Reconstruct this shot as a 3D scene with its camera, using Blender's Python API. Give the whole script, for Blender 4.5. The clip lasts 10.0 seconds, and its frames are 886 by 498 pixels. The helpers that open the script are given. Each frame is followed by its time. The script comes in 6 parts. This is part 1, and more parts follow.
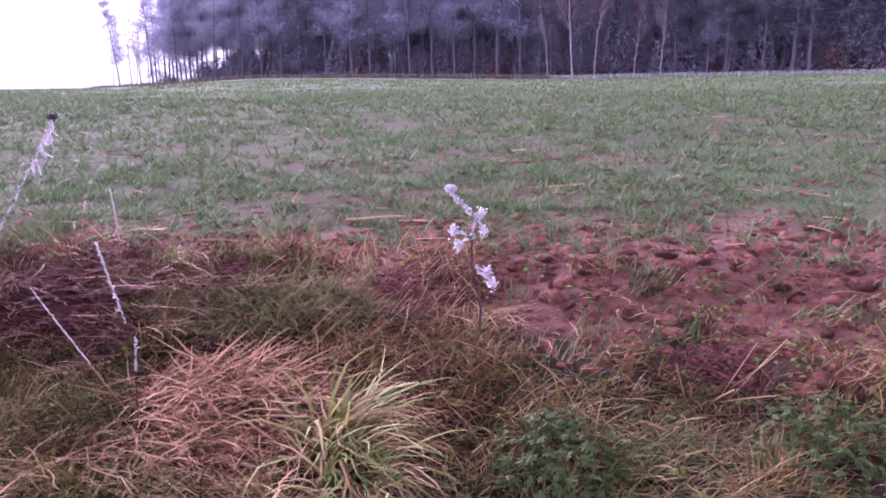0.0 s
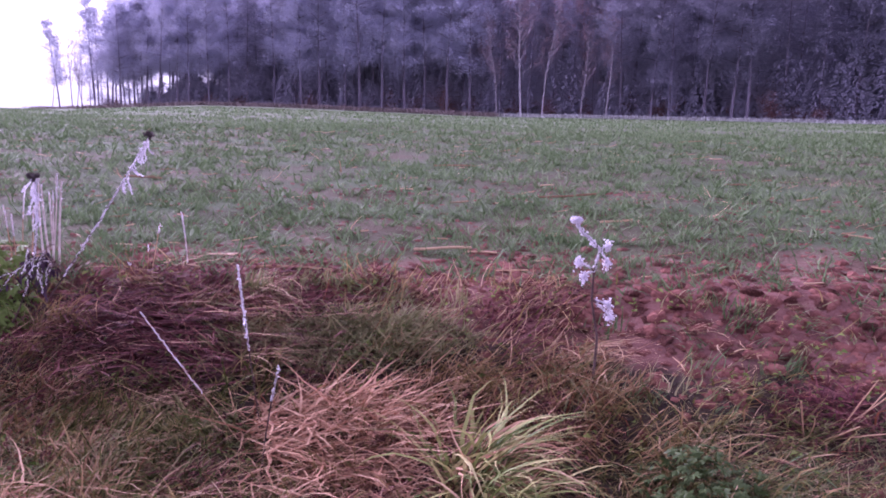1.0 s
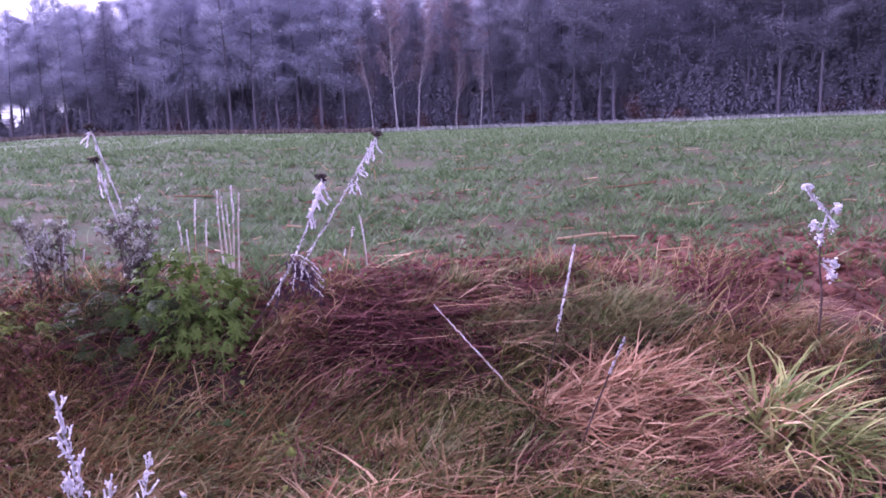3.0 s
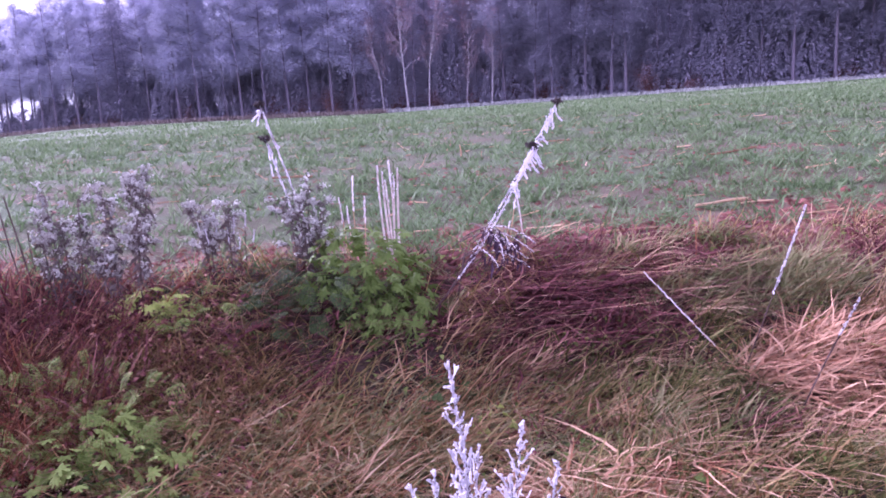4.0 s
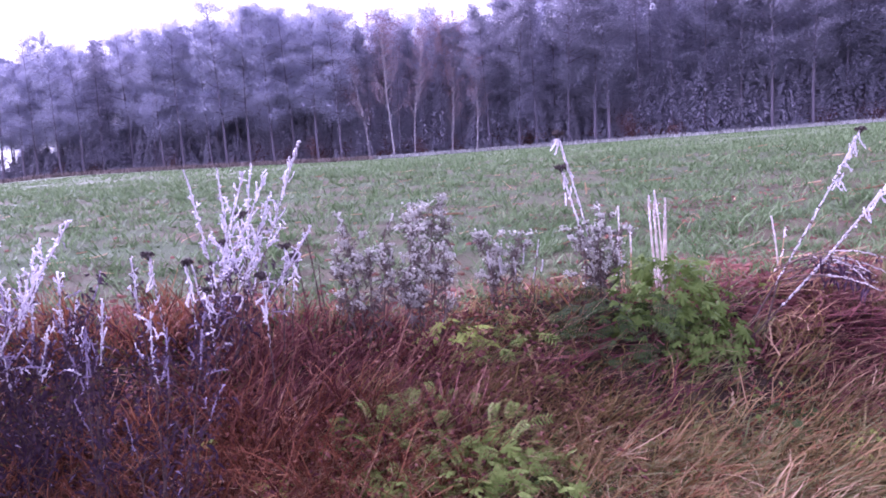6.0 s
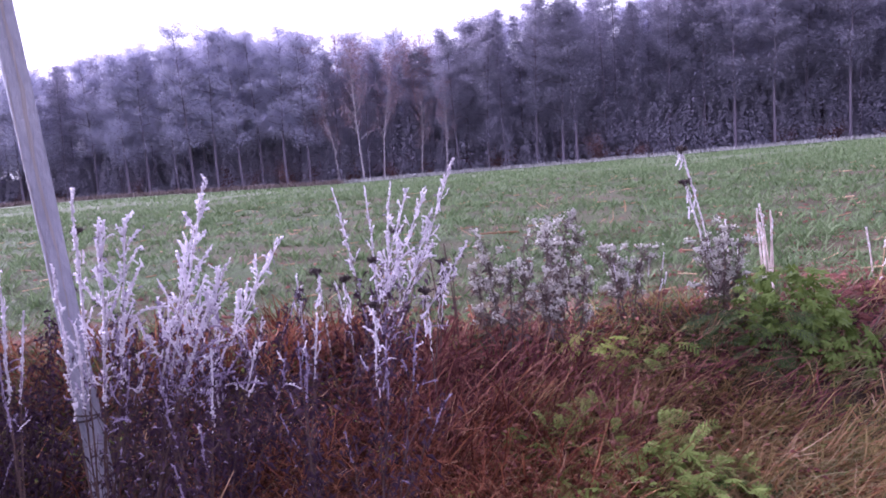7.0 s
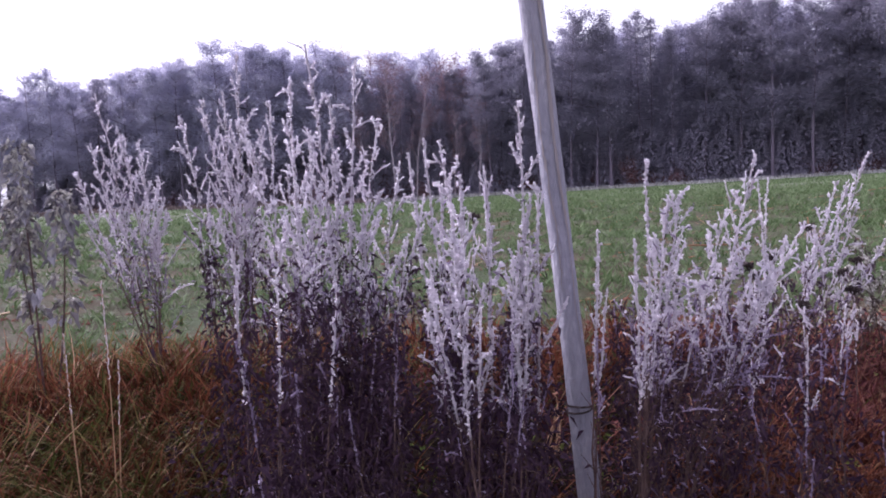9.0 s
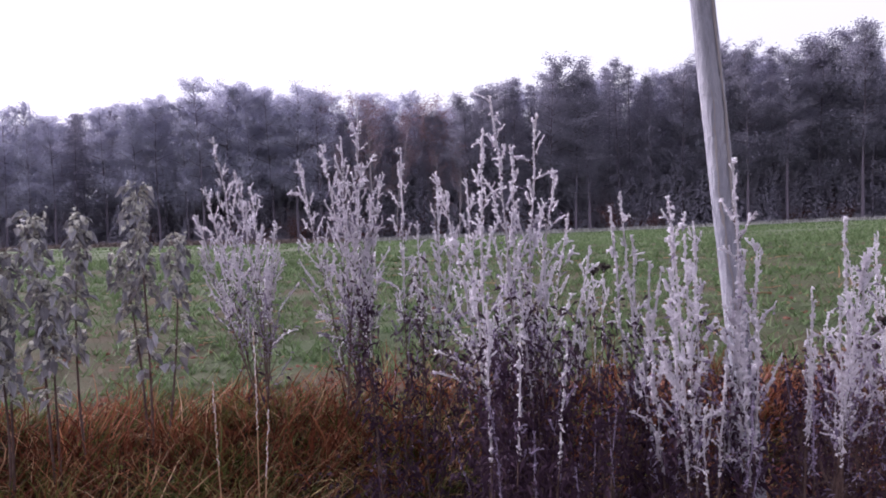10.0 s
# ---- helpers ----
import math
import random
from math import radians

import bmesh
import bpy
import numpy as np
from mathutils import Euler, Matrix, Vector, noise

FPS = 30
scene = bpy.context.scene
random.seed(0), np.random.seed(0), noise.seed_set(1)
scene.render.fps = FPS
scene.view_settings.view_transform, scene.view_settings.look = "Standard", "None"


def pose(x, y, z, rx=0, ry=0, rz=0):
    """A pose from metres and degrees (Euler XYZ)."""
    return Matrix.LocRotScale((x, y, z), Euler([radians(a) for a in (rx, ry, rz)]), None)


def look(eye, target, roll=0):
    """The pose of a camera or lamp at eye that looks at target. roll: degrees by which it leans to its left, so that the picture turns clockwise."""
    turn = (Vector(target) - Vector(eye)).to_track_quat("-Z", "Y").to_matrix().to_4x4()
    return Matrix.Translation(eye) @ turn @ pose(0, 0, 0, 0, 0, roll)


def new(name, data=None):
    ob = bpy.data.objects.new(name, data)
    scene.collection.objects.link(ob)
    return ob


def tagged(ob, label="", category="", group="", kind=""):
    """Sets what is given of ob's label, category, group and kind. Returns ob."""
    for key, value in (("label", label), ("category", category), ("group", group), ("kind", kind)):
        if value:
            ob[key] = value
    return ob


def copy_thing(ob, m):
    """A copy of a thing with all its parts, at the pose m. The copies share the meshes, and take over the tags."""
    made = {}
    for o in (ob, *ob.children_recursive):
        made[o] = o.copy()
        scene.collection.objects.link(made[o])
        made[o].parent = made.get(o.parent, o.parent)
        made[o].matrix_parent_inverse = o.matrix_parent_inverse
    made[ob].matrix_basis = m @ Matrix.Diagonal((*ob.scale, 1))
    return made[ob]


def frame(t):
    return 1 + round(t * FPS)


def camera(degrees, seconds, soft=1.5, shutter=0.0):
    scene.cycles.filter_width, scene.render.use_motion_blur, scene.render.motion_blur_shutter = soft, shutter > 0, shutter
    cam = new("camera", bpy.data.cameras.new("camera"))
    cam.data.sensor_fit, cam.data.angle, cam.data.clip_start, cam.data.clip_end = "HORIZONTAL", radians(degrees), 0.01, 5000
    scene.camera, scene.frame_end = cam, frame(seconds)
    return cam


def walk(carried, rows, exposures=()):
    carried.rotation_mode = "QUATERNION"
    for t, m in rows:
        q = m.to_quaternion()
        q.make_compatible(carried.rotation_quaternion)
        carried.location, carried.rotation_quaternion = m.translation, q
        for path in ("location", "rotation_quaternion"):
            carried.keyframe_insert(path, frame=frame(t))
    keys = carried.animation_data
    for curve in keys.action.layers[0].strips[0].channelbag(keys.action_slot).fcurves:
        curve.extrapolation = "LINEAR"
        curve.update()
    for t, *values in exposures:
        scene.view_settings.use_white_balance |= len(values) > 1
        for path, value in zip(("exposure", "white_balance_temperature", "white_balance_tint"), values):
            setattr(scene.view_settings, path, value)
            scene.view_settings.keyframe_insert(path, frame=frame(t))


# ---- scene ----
cam = camera(57.1, 10.0, soft=1.8)
PATH = [
    (0, (0.044, -0.045, 1.647), (0.021, 1.91, 1.224), -0.6),
    (0.5, (-0.364, 0.06, 1.665), (-0.339, 2.023, 1.28), 1.1),
    (1, (-0.752, 0.02, 1.615), (-0.628, 1.987, 1.275), 1.6),
    (1.5, (-1.161, -0.065, 1.53), (-1.079, 1.909, 1.216), 1.3),
    (2, (-1.575, -0.058, 1.495), (-1.434, 1.887, 1.052), -0.1),
    (2.2, (-1.749, -0.029, 1.508), (-1.561, 1.918, 1.093), -0.2),
    (3.3, (-2.714, 0.197, 1.464), (-2.235, 2.117, 1.17), -2.3),
    (3.5, (-2.874, 0.248, 1.448), (-2.41, 2.17, 1.145), -3.2),
    (4, (-3.244, 0.348, 1.475), (-2.839, 2.275, 1.125), -3.5),
    (4.5, (-3.618, 0.404, 1.503), (-3.164, 2.325, 1.179), -4.3),
    (5, (-3.989, 0.464, 1.473), (-3.469, 2.37, 1.161), -3.7),
    (5.5, (-4.352, 0.62, 1.504), (-3.807, 2.522, 1.209), -5.1),
    (6, (-4.746, 0.732, 1.485), (-4.269, 2.659, 1.243), -3.7),
    (6.2, (-4.892, 0.729, 1.471), (-4.408, 2.661, 1.289), -4.5),
    (7.3, (-5.778, 0.967, 1.521), (-5.198, 2.871, 1.329), -4.1),
    (7.5, (-5.918, 1.031, 1.52), (-5.355, 2.942, 1.348), -3.6),
    (8, (-6.278, 1.147, 1.494), (-5.651, 3.037, 1.305), -2.9),
    (8.5, (-6.659, 1.284, 1.496), (-6.045, 3.178, 1.301), -2.4),
    (9, (-7.054, 1.473, 1.474), (-6.526, 3.397, 1.339), -2.8),
    (9.5, (-7.368, 1.588, 1.491), (-6.947, 3.536, 1.321), -1.0),
    (10, (-7.658, 1.663, 1.534), (-7.064, 3.572, 1.495), -1.9),
]
walk(cam, [(t, look(eye, target, roll)) for t, eye, target, roll in PATH],
     [(0.0, 1.3, 5510, 56), (1.0, 1.05, 5390, 62), (2.0, 0.8, 5440, 64), (3.3, 1.42, 5240, 56), (4.5, 1.67, 5220, 57), (6.0, 1.67, 5210, 57),
      (7.5, 1.1, 5550, 40), (8.5, 0.88, 5650, 34), (10.0, 0.62, 5950, 26)])

# ---- light ----
SUN_AZ, SUN_EL = -42.0, 26.0          # degrees to the right of straight ahead (+y); height
world = bpy.data.worlds.new("sky")
scene.world = world
world.use_nodes = True
wn, wl = world.node_tree.nodes, world.node_tree.links
sky = wn.new("ShaderNodeTexSky")
sky.sky_type, sky.sun_disc = "NISHITA", False
sky.sun_elevation, sky.sun_rotation = radians(SUN_EL), radians(SUN_AZ)
sky.air_density, sky.dust_density, sky.ozone_density = 1.0, 7.0, 1.0
wn["Background"].inputs["Strength"].default_value = 0.15
pale = wn.new("ShaderNodeHueSaturation")          # thin cloud over the clear sky
pale.inputs["Saturation"].default_value = 0.2
haze = wn.new("ShaderNodeMix")
haze.data_type = "RGBA"
haze.inputs["Factor"].default_value = 0.6
haze.inputs["B"].default_value = (5.7, 5.65, 5.8, 1)
wl.new(sky.outputs["Color"], pale.inputs["Color"])
wl.new(pale.outputs["Color"], haze.inputs["A"])
wl.new(haze.outputs["Result"], wn["Background"].inputs["Color"])
sun_data = bpy.data.lights.new("sun", "SUN")
sun_data.energy, sun_data.angle, sun_data.color = 2.4, radians(16), (1.0, 0.94, 0.88)
sun = new("sun", sun_data)
_d = Vector((math.sin(radians(SUN_AZ)) * math.cos(radians(SUN_EL)), math.cos(radians(SUN_AZ)) * math.cos(radians(SUN_EL)), math.sin(radians(SUN_EL))))
sun.matrix_world = look(_d * 50, (0, 0, 0))

# ---- materials ----
def material(name, colours, rough=0.8, scale=8.0, bump=0.0, bump_scale=60.0, island=0.0, stretch=(1, 1, 1), soft=0.0, spec=0.1, detail=5.0, where="Object"):
    """Colours along a ramp driven by two scales of noise and, by the share `island`, by a random value for each loose piece."""
    m = bpy.data.materials.new(name)
    m.use_nodes = True
    n, l = m.node_tree.nodes, m.node_tree.links
    bsdf = n["Principled BSDF"]
    bsdf.inputs["Roughness"].default_value = rough
    bsdf.inputs["Specular IOR Level"].default_value = spec
    tc = n.new("ShaderNodeTexCoord")
    mp = n.new("ShaderNodeMapping")
    mp.inputs["Scale"].default_value = stretch
    l.new(tc.outputs[where], mp.inputs["Vector"])
    big, fine = n.new("ShaderNodeTexNoise"), n.new("ShaderNodeTexNoise")
    for tex, s in ((big, scale), (fine, scale * 9)):
        tex.inputs["Scale"].default_value, tex.inputs["Detail"].default_value = s, detail
        l.new(mp.outputs[0], tex.inputs["Vector"])
    mix = n.new("ShaderNodeMix")
    mix.inputs["Factor"].default_value = 0.35
    l.new(big.outputs["Fac"], mix.inputs["A"])
    l.new(fine.outputs["Fac"], mix.inputs["B"])
    out = mix.outputs["Result"]
    stretch_range = n.new("ShaderNodeMapRange")
    stretch_range.inputs["From Min"].default_value, stretch_range.inputs["From Max"].default_value = 0.3, 0.7
    l.new(out, stretch_range.inputs["Value"])
    out = stretch_range.outputs["Result"]
    if island:
        geo = n.new("ShaderNodeNewGeometry")
        mix2 = n.new("ShaderNodeMix")
        mix2.inputs["Factor"].default_value = island
        l.new(out, mix2.inputs["A"])
        l.new(geo.outputs["Random Per Island"], mix2.inputs["B"])
        out = mix2.outputs["Result"]
    ramp = n.new("ShaderNodeValToRGB")
    e = ramp.color_ramp.elements
    while len(e) < len(colours):
        e.new(0.5)
    for k, c in enumerate(colours):
        e[k].position, e[k].color = k / max(1, len(colours) - 1), (*c, 1)
    l.new(out, ramp.inputs["Fac"])
    l.new(ramp.outputs["Color"], bsdf.inputs["Base Color"])
    if bump:
        tex = n.new("ShaderNodeTexNoise")
        tex.inputs["Scale"].default_value, tex.inputs["Detail"].default_value = bump_scale, 6
        l.new(mp.outputs[0], tex.inputs["Vector"])
        b = n.new("ShaderNodeBump")
        b.inputs["Strength"].default_value, b.inputs["Distance"].default_value = bump, 0.02
        l.new(tex.outputs["Fac"], b.inputs["Height"])
        l.new(b.outputs["Normal"], bsdf.inputs["Normal"])
    if soft:    # light passes through thin leaves
        tr = n.new("ShaderNodeBsdfTranslucent")
        l.new(ramp.outputs["Color"], tr.inputs["Color"])
        ms = n.new("ShaderNodeMixShader")
        ms.inputs["Fac"].default_value = soft
        l.new(bsdf.outputs[0], ms.inputs[1])
        l.new(tr.outputs[0], ms.inputs[2])
        l.new(ms.outputs[0], n["Material Output"].inputs["Surface"])
    return m


M_SOIL = material("red soil", [(0.075, 0.027, 0.022), (0.165, 0.065, 0.052), (0.260, 0.113, 0.090)], 0.95, 5, 1.0, 45)
M_CROP = material("winter cereal blades", [(0.054, 0.090, 0.034), (0.098, 0.153, 0.062), (0.144, 0.204, 0.095), (0.224, 0.267, 0.154)], 0.6, 1.5, island=0.75, soft=0.3)
M_GRASS = material("verge grass", [(0.060, 0.062, 0.018), (0.152, 0.141, 0.045), (0.315, 0.226, 0.093), (0.522, 0.349, 0.179)], 0.7, 2.5, island=0.8, soft=0.25)
M_STRAW = material("pale dead grass", [(0.174, 0.089, 0.052), (0.348, 0.203, 0.122), (0.504, 0.325, 0.201), (0.643, 0.463, 0.306)], 0.6, 2.5, island=0.8, soft=0.2)
M_HAY = material("pinkish cut hay", [(0.224, 0.105, 0.062), (0.410, 0.218, 0.135), (0.585, 0.357, 0.225), (0.722, 0.489, 0.328)], 0.6, 2.5, island=0.8, soft=0.2)
M_DARKSTRAW = material("dark rotten stalks", [(0.034, 0.008, 0.012), (0.089, 0.023, 0.028), (0.169, 0.057, 0.057), (0.280, 0.132, 0.117)], 0.7, 2.5, island=0.8, soft=0.1)
M_RUST = material("rust-brown dead grass", [(0.056, 0.014, 0.010), (0.167, 0.051, 0.029), (0.333, 0.123, 0.065), (0.537, 0.262, 0.142)], 0.7, 2.5, island=0.8, soft=0.2)
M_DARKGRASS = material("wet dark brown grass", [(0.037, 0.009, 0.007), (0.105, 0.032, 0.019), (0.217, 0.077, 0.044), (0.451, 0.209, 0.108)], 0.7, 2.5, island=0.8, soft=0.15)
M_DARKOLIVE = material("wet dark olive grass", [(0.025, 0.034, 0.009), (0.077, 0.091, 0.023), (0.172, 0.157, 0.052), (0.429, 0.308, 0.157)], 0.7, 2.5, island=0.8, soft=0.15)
M_PURPLE = material("purple-brown withered leaf", [(0.042, 0.012, 0.018), (0.122, 0.038, 0.043), (0.235, 0.098, 0.083), (0.418, 0.232, 0.155)], 0.75, 2.5, island=0.8, soft=0.1)
M_TUSSOCK = material("green and straw tussock blades", [(0.070, 0.100, 0.030), (0.170, 0.205, 0.062), (0.310, 0.300, 0.110), (0.520, 0.430, 0.220)], 0.55, 3, island=0.85, soft=0.2)
M_LEAF = material("fresh green leaf", [(0.032, 0.063, 0.014), (0.097, 0.151, 0.032), (0.230, 0.269, 0.076)], 0.5, 6, island=0.7, soft=0.3)
M_YLEAF = material("yellow-green leaf", [(0.208, 0.288, 0.056), (0.336, 0.416, 0.096), (0.480, 0.496, 0.144)], 0.5, 6, island=0.5, soft=0.3)
M_DLEAF = material("dark green leaf", [(0.020, 0.030, 0.012), (0.046, 0.072, 0.022), (0.098, 0.128, 0.046)], 0.5, 6, island=0.6, soft=0.2)
M_GREYDEAD = material("grey-brown withered leaf", [(0.058, 0.044, 0.041), (0.137, 0.109, 0.102), (0.273, 0.238, 0.229)], 0.8, 9, island=0.7, soft=0.15)
M_GREYLEAF = material("grey-green tansy leaf", [(0.089, 0.132, 0.032), (0.191, 0.253, 0.063), (0.342, 0.385, 0.118)], 0.6, 6, island=0.6, soft=0.3)
M_DEADLEAF = material("shrivelled dark leaf", [(0.025, 0.013, 0.025), (0.055, 0.030, 0.051), (0.109, 0.069, 0.099)], 0.85, 9, island=0.6)
M_FROST = material("hoarfrost", [(0.720, 0.680, 0.750), (0.900, 0.872, 0.920), (0.970, 0.957, 0.975)], 0.5, 60, 0.8, 260, island=0.3, soft=0.75)
# darker copy of the hoarfrost: shade low in the weeds put into colour
M_SHADERIME = material("thin rime over dark leaves", [(0.117, 0.088, 0.145), (0.314, 0.253, 0.372), (0.586, 0.515, 0.673)], 0.7, 60, 0.6, 220, island=0.5, soft=0.15)
M_PALERIME = material("pale rime on leaves", [(0.308, 0.296, 0.270), (0.562, 0.548, 0.508), (0.843, 0.826, 0.761)], 0.7, 40, 0.6, 220, island=0.6, soft=0.25)
M_FROSTSTEM = material("frosted dry stem", [(0.30, 0.22, 0.20), (0.58, 0.48, 0.44), (0.85, 0.82, 0.82)], 0.7, 22, 0.5, 160)
M_STEM = material("dark plant stem", [(0.040, 0.024, 0.024), (0.088, 0.056, 0.052), (0.160, 0.112, 0.104)], 0.8, 20)
M_SEED = material("dark seed head", [(0.02, 0.015, 0.015), (0.06, 0.045, 0.045), (0.16, 0.13, 0.13)], 0.9, 40, 0.6, 200)
M_POLE = material("weathered grey wood", [(0.140, 0.137, 0.171), (0.270, 0.267, 0.316), (0.324, 0.317, 0.368), (0.432, 0.421, 0.472)], 0.85, 5, 0.8, 30, stretch=(2.2, 2.2, 0.7))
M_POLECORE = material("bare wood where the bark peeled", [(0.200, 0.165, 0.160), (0.300, 0.268, 0.270), (0.370, 0.342, 0.352)], 0.85, 4, 0.5, 30, stretch=(6, 6, 0.3))
# pine bark and conifer needles are coloured pale violet to stand in for haze
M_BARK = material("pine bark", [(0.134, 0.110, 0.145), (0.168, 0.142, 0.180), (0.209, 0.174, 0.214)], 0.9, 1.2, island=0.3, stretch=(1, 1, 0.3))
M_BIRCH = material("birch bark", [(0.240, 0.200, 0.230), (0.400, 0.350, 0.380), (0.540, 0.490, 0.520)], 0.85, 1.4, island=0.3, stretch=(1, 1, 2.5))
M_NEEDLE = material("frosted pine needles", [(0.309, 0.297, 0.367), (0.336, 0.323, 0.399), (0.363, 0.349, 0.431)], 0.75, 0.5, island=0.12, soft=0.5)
# paler copy of the needles: more haze, for left and back rows
M_HAZED = material("thickly rimed pine needles", [(0.520, 0.510, 0.616), (0.566, 0.556, 0.670), (0.613, 0.599, 0.724)], 0.75, 0.5, island=0.12, soft=0.5)
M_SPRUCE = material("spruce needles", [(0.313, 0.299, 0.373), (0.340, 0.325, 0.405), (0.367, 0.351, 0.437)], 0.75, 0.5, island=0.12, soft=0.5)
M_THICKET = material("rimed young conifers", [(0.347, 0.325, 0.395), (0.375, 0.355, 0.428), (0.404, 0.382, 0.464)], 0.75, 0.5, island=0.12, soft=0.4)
M_TWIG = material("reddish bare twigs", [(0.280, 0.190, 0.220), (0.360, 0.250, 0.280), (0.450, 0.330, 0.360)], 0.85, 0.6, island=0.5, soft=0.2)
M_SHRUB = material("rusty undergrowth", [(0.12, 0.065, 0.07), (0.22, 0.115, 0.11), (0.32, 0.18, 0.16)], 0.85, 0.6, island=0.5, soft=0.1)
# pale grey that imitates haze, on far-left trees and scrub
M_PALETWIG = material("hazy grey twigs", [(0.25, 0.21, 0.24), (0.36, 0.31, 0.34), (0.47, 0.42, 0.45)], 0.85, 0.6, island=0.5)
M_RUFF = material("reddish rough grass", [(0.160, 0.120, 0.110), (0.240, 0.190, 0.175), (0.330, 0.270, 0.250)], 0.85, 0.4, island=0.5)
M_PALEGRASS = material("frosted pale grass", [(0.315, 0.307, 0.300), (0.420, 0.413, 0.405), (0.525, 0.517, 0.517)], 0.85, 0.4, island=0.5)
M_MOSSGRASS = material("olive and brown grass", [(0.071, 0.057, 0.018), (0.189, 0.135, 0.047), (0.323, 0.199, 0.100), (0.503, 0.309, 0.187)], 0.7, 2.5, island=0.8, soft=0.25)
M_GREENGRASS = material("grey-green grass", [(0.086, 0.101, 0.040), (0.167, 0.177, 0.074), (0.287, 0.259, 0.131), (0.436, 0.335, 0.213)], 0.7, 2.5, island=0.65, soft=0.25)


def ground_material():
    """Thatch on the bank, red soil at the edge, soil with a green film further out."""
    m = bpy.data.materials.new("bank, soil and field")
    m.use_nodes = True
    n, l = m.node_tree.nodes, m.node_tree.links
    bsdf = n["Principled BSDF"]
    bsdf.inputs["Roughness"].default_value, bsdf.inputs["Specular IOR Level"].default_value = 0.95, 0.2
    tc = n.new("ShaderNodeTexCoord")

    def tex(scale, detail=6, stretch=None):
        t = n.new("ShaderNodeTexNoise")
        t.inputs["Scale"].default_value, t.inputs["Detail"].default_value = scale, detail
        if stretch:
            mp = n.new("ShaderNodeMapping")
            mp.inputs["Scale"].default_value = stretch
            l.new(tc.outputs["Object"], mp.inputs["Vector"])
            l.new(mp.outputs[0], t.inputs["Vector"])
        else:
            l.new(tc.outputs["Object"], t.inputs["Vector"])
        return t.outputs["Fac"]

    def ramp(value, colours, lo=0.3, hi=0.7):
        k = n.new("ShaderNodeValToRGB")
        e = k.color_ramp.elements
        while len(e) < len(colours):
            e.new(0.5)
        for i, c in enumerate(colours):
            e[i].position, e[i].color = lo + (hi - lo) * i / (len(colours) - 1), (*c, 1)
        l.new(value, k.inputs["Fac"])
        return k.outputs["Color"]

    def maths(op, a, b):
        k = n.new("ShaderNodeMath")
        k.operation = op
        for i, v in enumerate((a, b)):
            if isinstance(v, (int, float)):
                k.inputs[i].default_value = v
            else:
                l.new(v, k.inputs[i])
        return k.outputs[0]

    def step(value, lo, hi):
        k = n.new("ShaderNodeMapRange")
        k.inputs["From Min"].default_value, k.inputs["From Max"].default_value = lo, hi
        l.new(value, k.inputs["Value"])
        return k.outputs["Result"]

    def blend(f, a, b):
        k = n.new("ShaderNodeMix")
        k.data_type = "RGBA"
        l.new(f, k.inputs["Factor"])
        l.new(a, k.inputs["A"])
        l.new(b, k.inputs["B"])
        return k.outputs["Result"]

    across, start = n.new("ShaderNodeAttribute"), n.new("ShaderNodeAttribute")
    across.attribute_name, start.attribute_name = "across", "soil_from"
    wob = maths("MULTIPLY", maths("SUBTRACT", tex(2.2), 0.5), 1.1)
    d = maths("ADD", across.outputs["Fac"], wob)
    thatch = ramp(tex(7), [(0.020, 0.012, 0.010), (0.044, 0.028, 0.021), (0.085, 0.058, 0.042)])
    soil = ramp(tex(6), [(0.090, 0.038, 0.033), (0.160, 0.071, 0.060), (0.225, 0.110, 0.094)])
    under = ramp(tex(1.1, 8, (0.5, 1.2, 1)), [(0.096, 0.064, 0.042), (0.080, 0.069, 0.042), (0.064, 0.080, 0.039), (0.072, 0.100, 0.048)])
    distant = ramp(tex(0.35, 8, (0.3, 1.3, 1)), [(0.112, 0.116, 0.070), (0.102, 0.124, 0.070), (0.128, 0.154, 0.098), (0.165, 0.182, 0.132)])
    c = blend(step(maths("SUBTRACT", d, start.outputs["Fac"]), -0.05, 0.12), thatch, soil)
    c = blend(step(d, 0.15, 1.0), c, under)
    c = blend(step(across.outputs["Fac"], 8, 28), c, distant)
    l.new(c, bsdf.inputs["Base Color"])
    b = n.new("ShaderNodeBump")
    b.inputs["Strength"].default_value, b.inputs["Distance"].default_value = 1.0, 0.03
    l.new(tex(38, 7), b.inputs["Height"])
    l.new(b.outputs["Normal"], bsdf.inputs["Normal"])
    return m


M_GROUND = ground_material()

# ---- helpers for meshes ----
rng = np.random.default_rng(7)


def mesh_object(name, verts, faces, mat, parent=None, label="", smooth=False):
    me = bpy.data.meshes.new(name)
    me.from_pydata(np.asarray(verts, dtype=float).tolist(), [], faces if isinstance(faces, list) else faces.tolist())
    for m in (mat if isinstance(mat, (list, tuple)) else [mat]):
        me.materials.append(m)
    if smooth:
        me.polygons.foreach_set("use_smooth", [True] * len(me.polygons))
    me.update()
    ob = new(name, me)
    if parent is not None:
        ob.parent = parent
    if label:
        ob["label"] = label
    return ob


def part_from(name, source, parent, m=None):
    """Another object on the same mesh, under parent."""
    ob = new(name, source.data)
    ob.parent = parent
    if m is not None:
        ob.matrix_local = m
    return ob


def thing(name, place, label, category, group=""):
    ob = new(name)
    ob.location = place
    ob.empty_display_size = 0.1
    return tagged(ob, label, category, group)


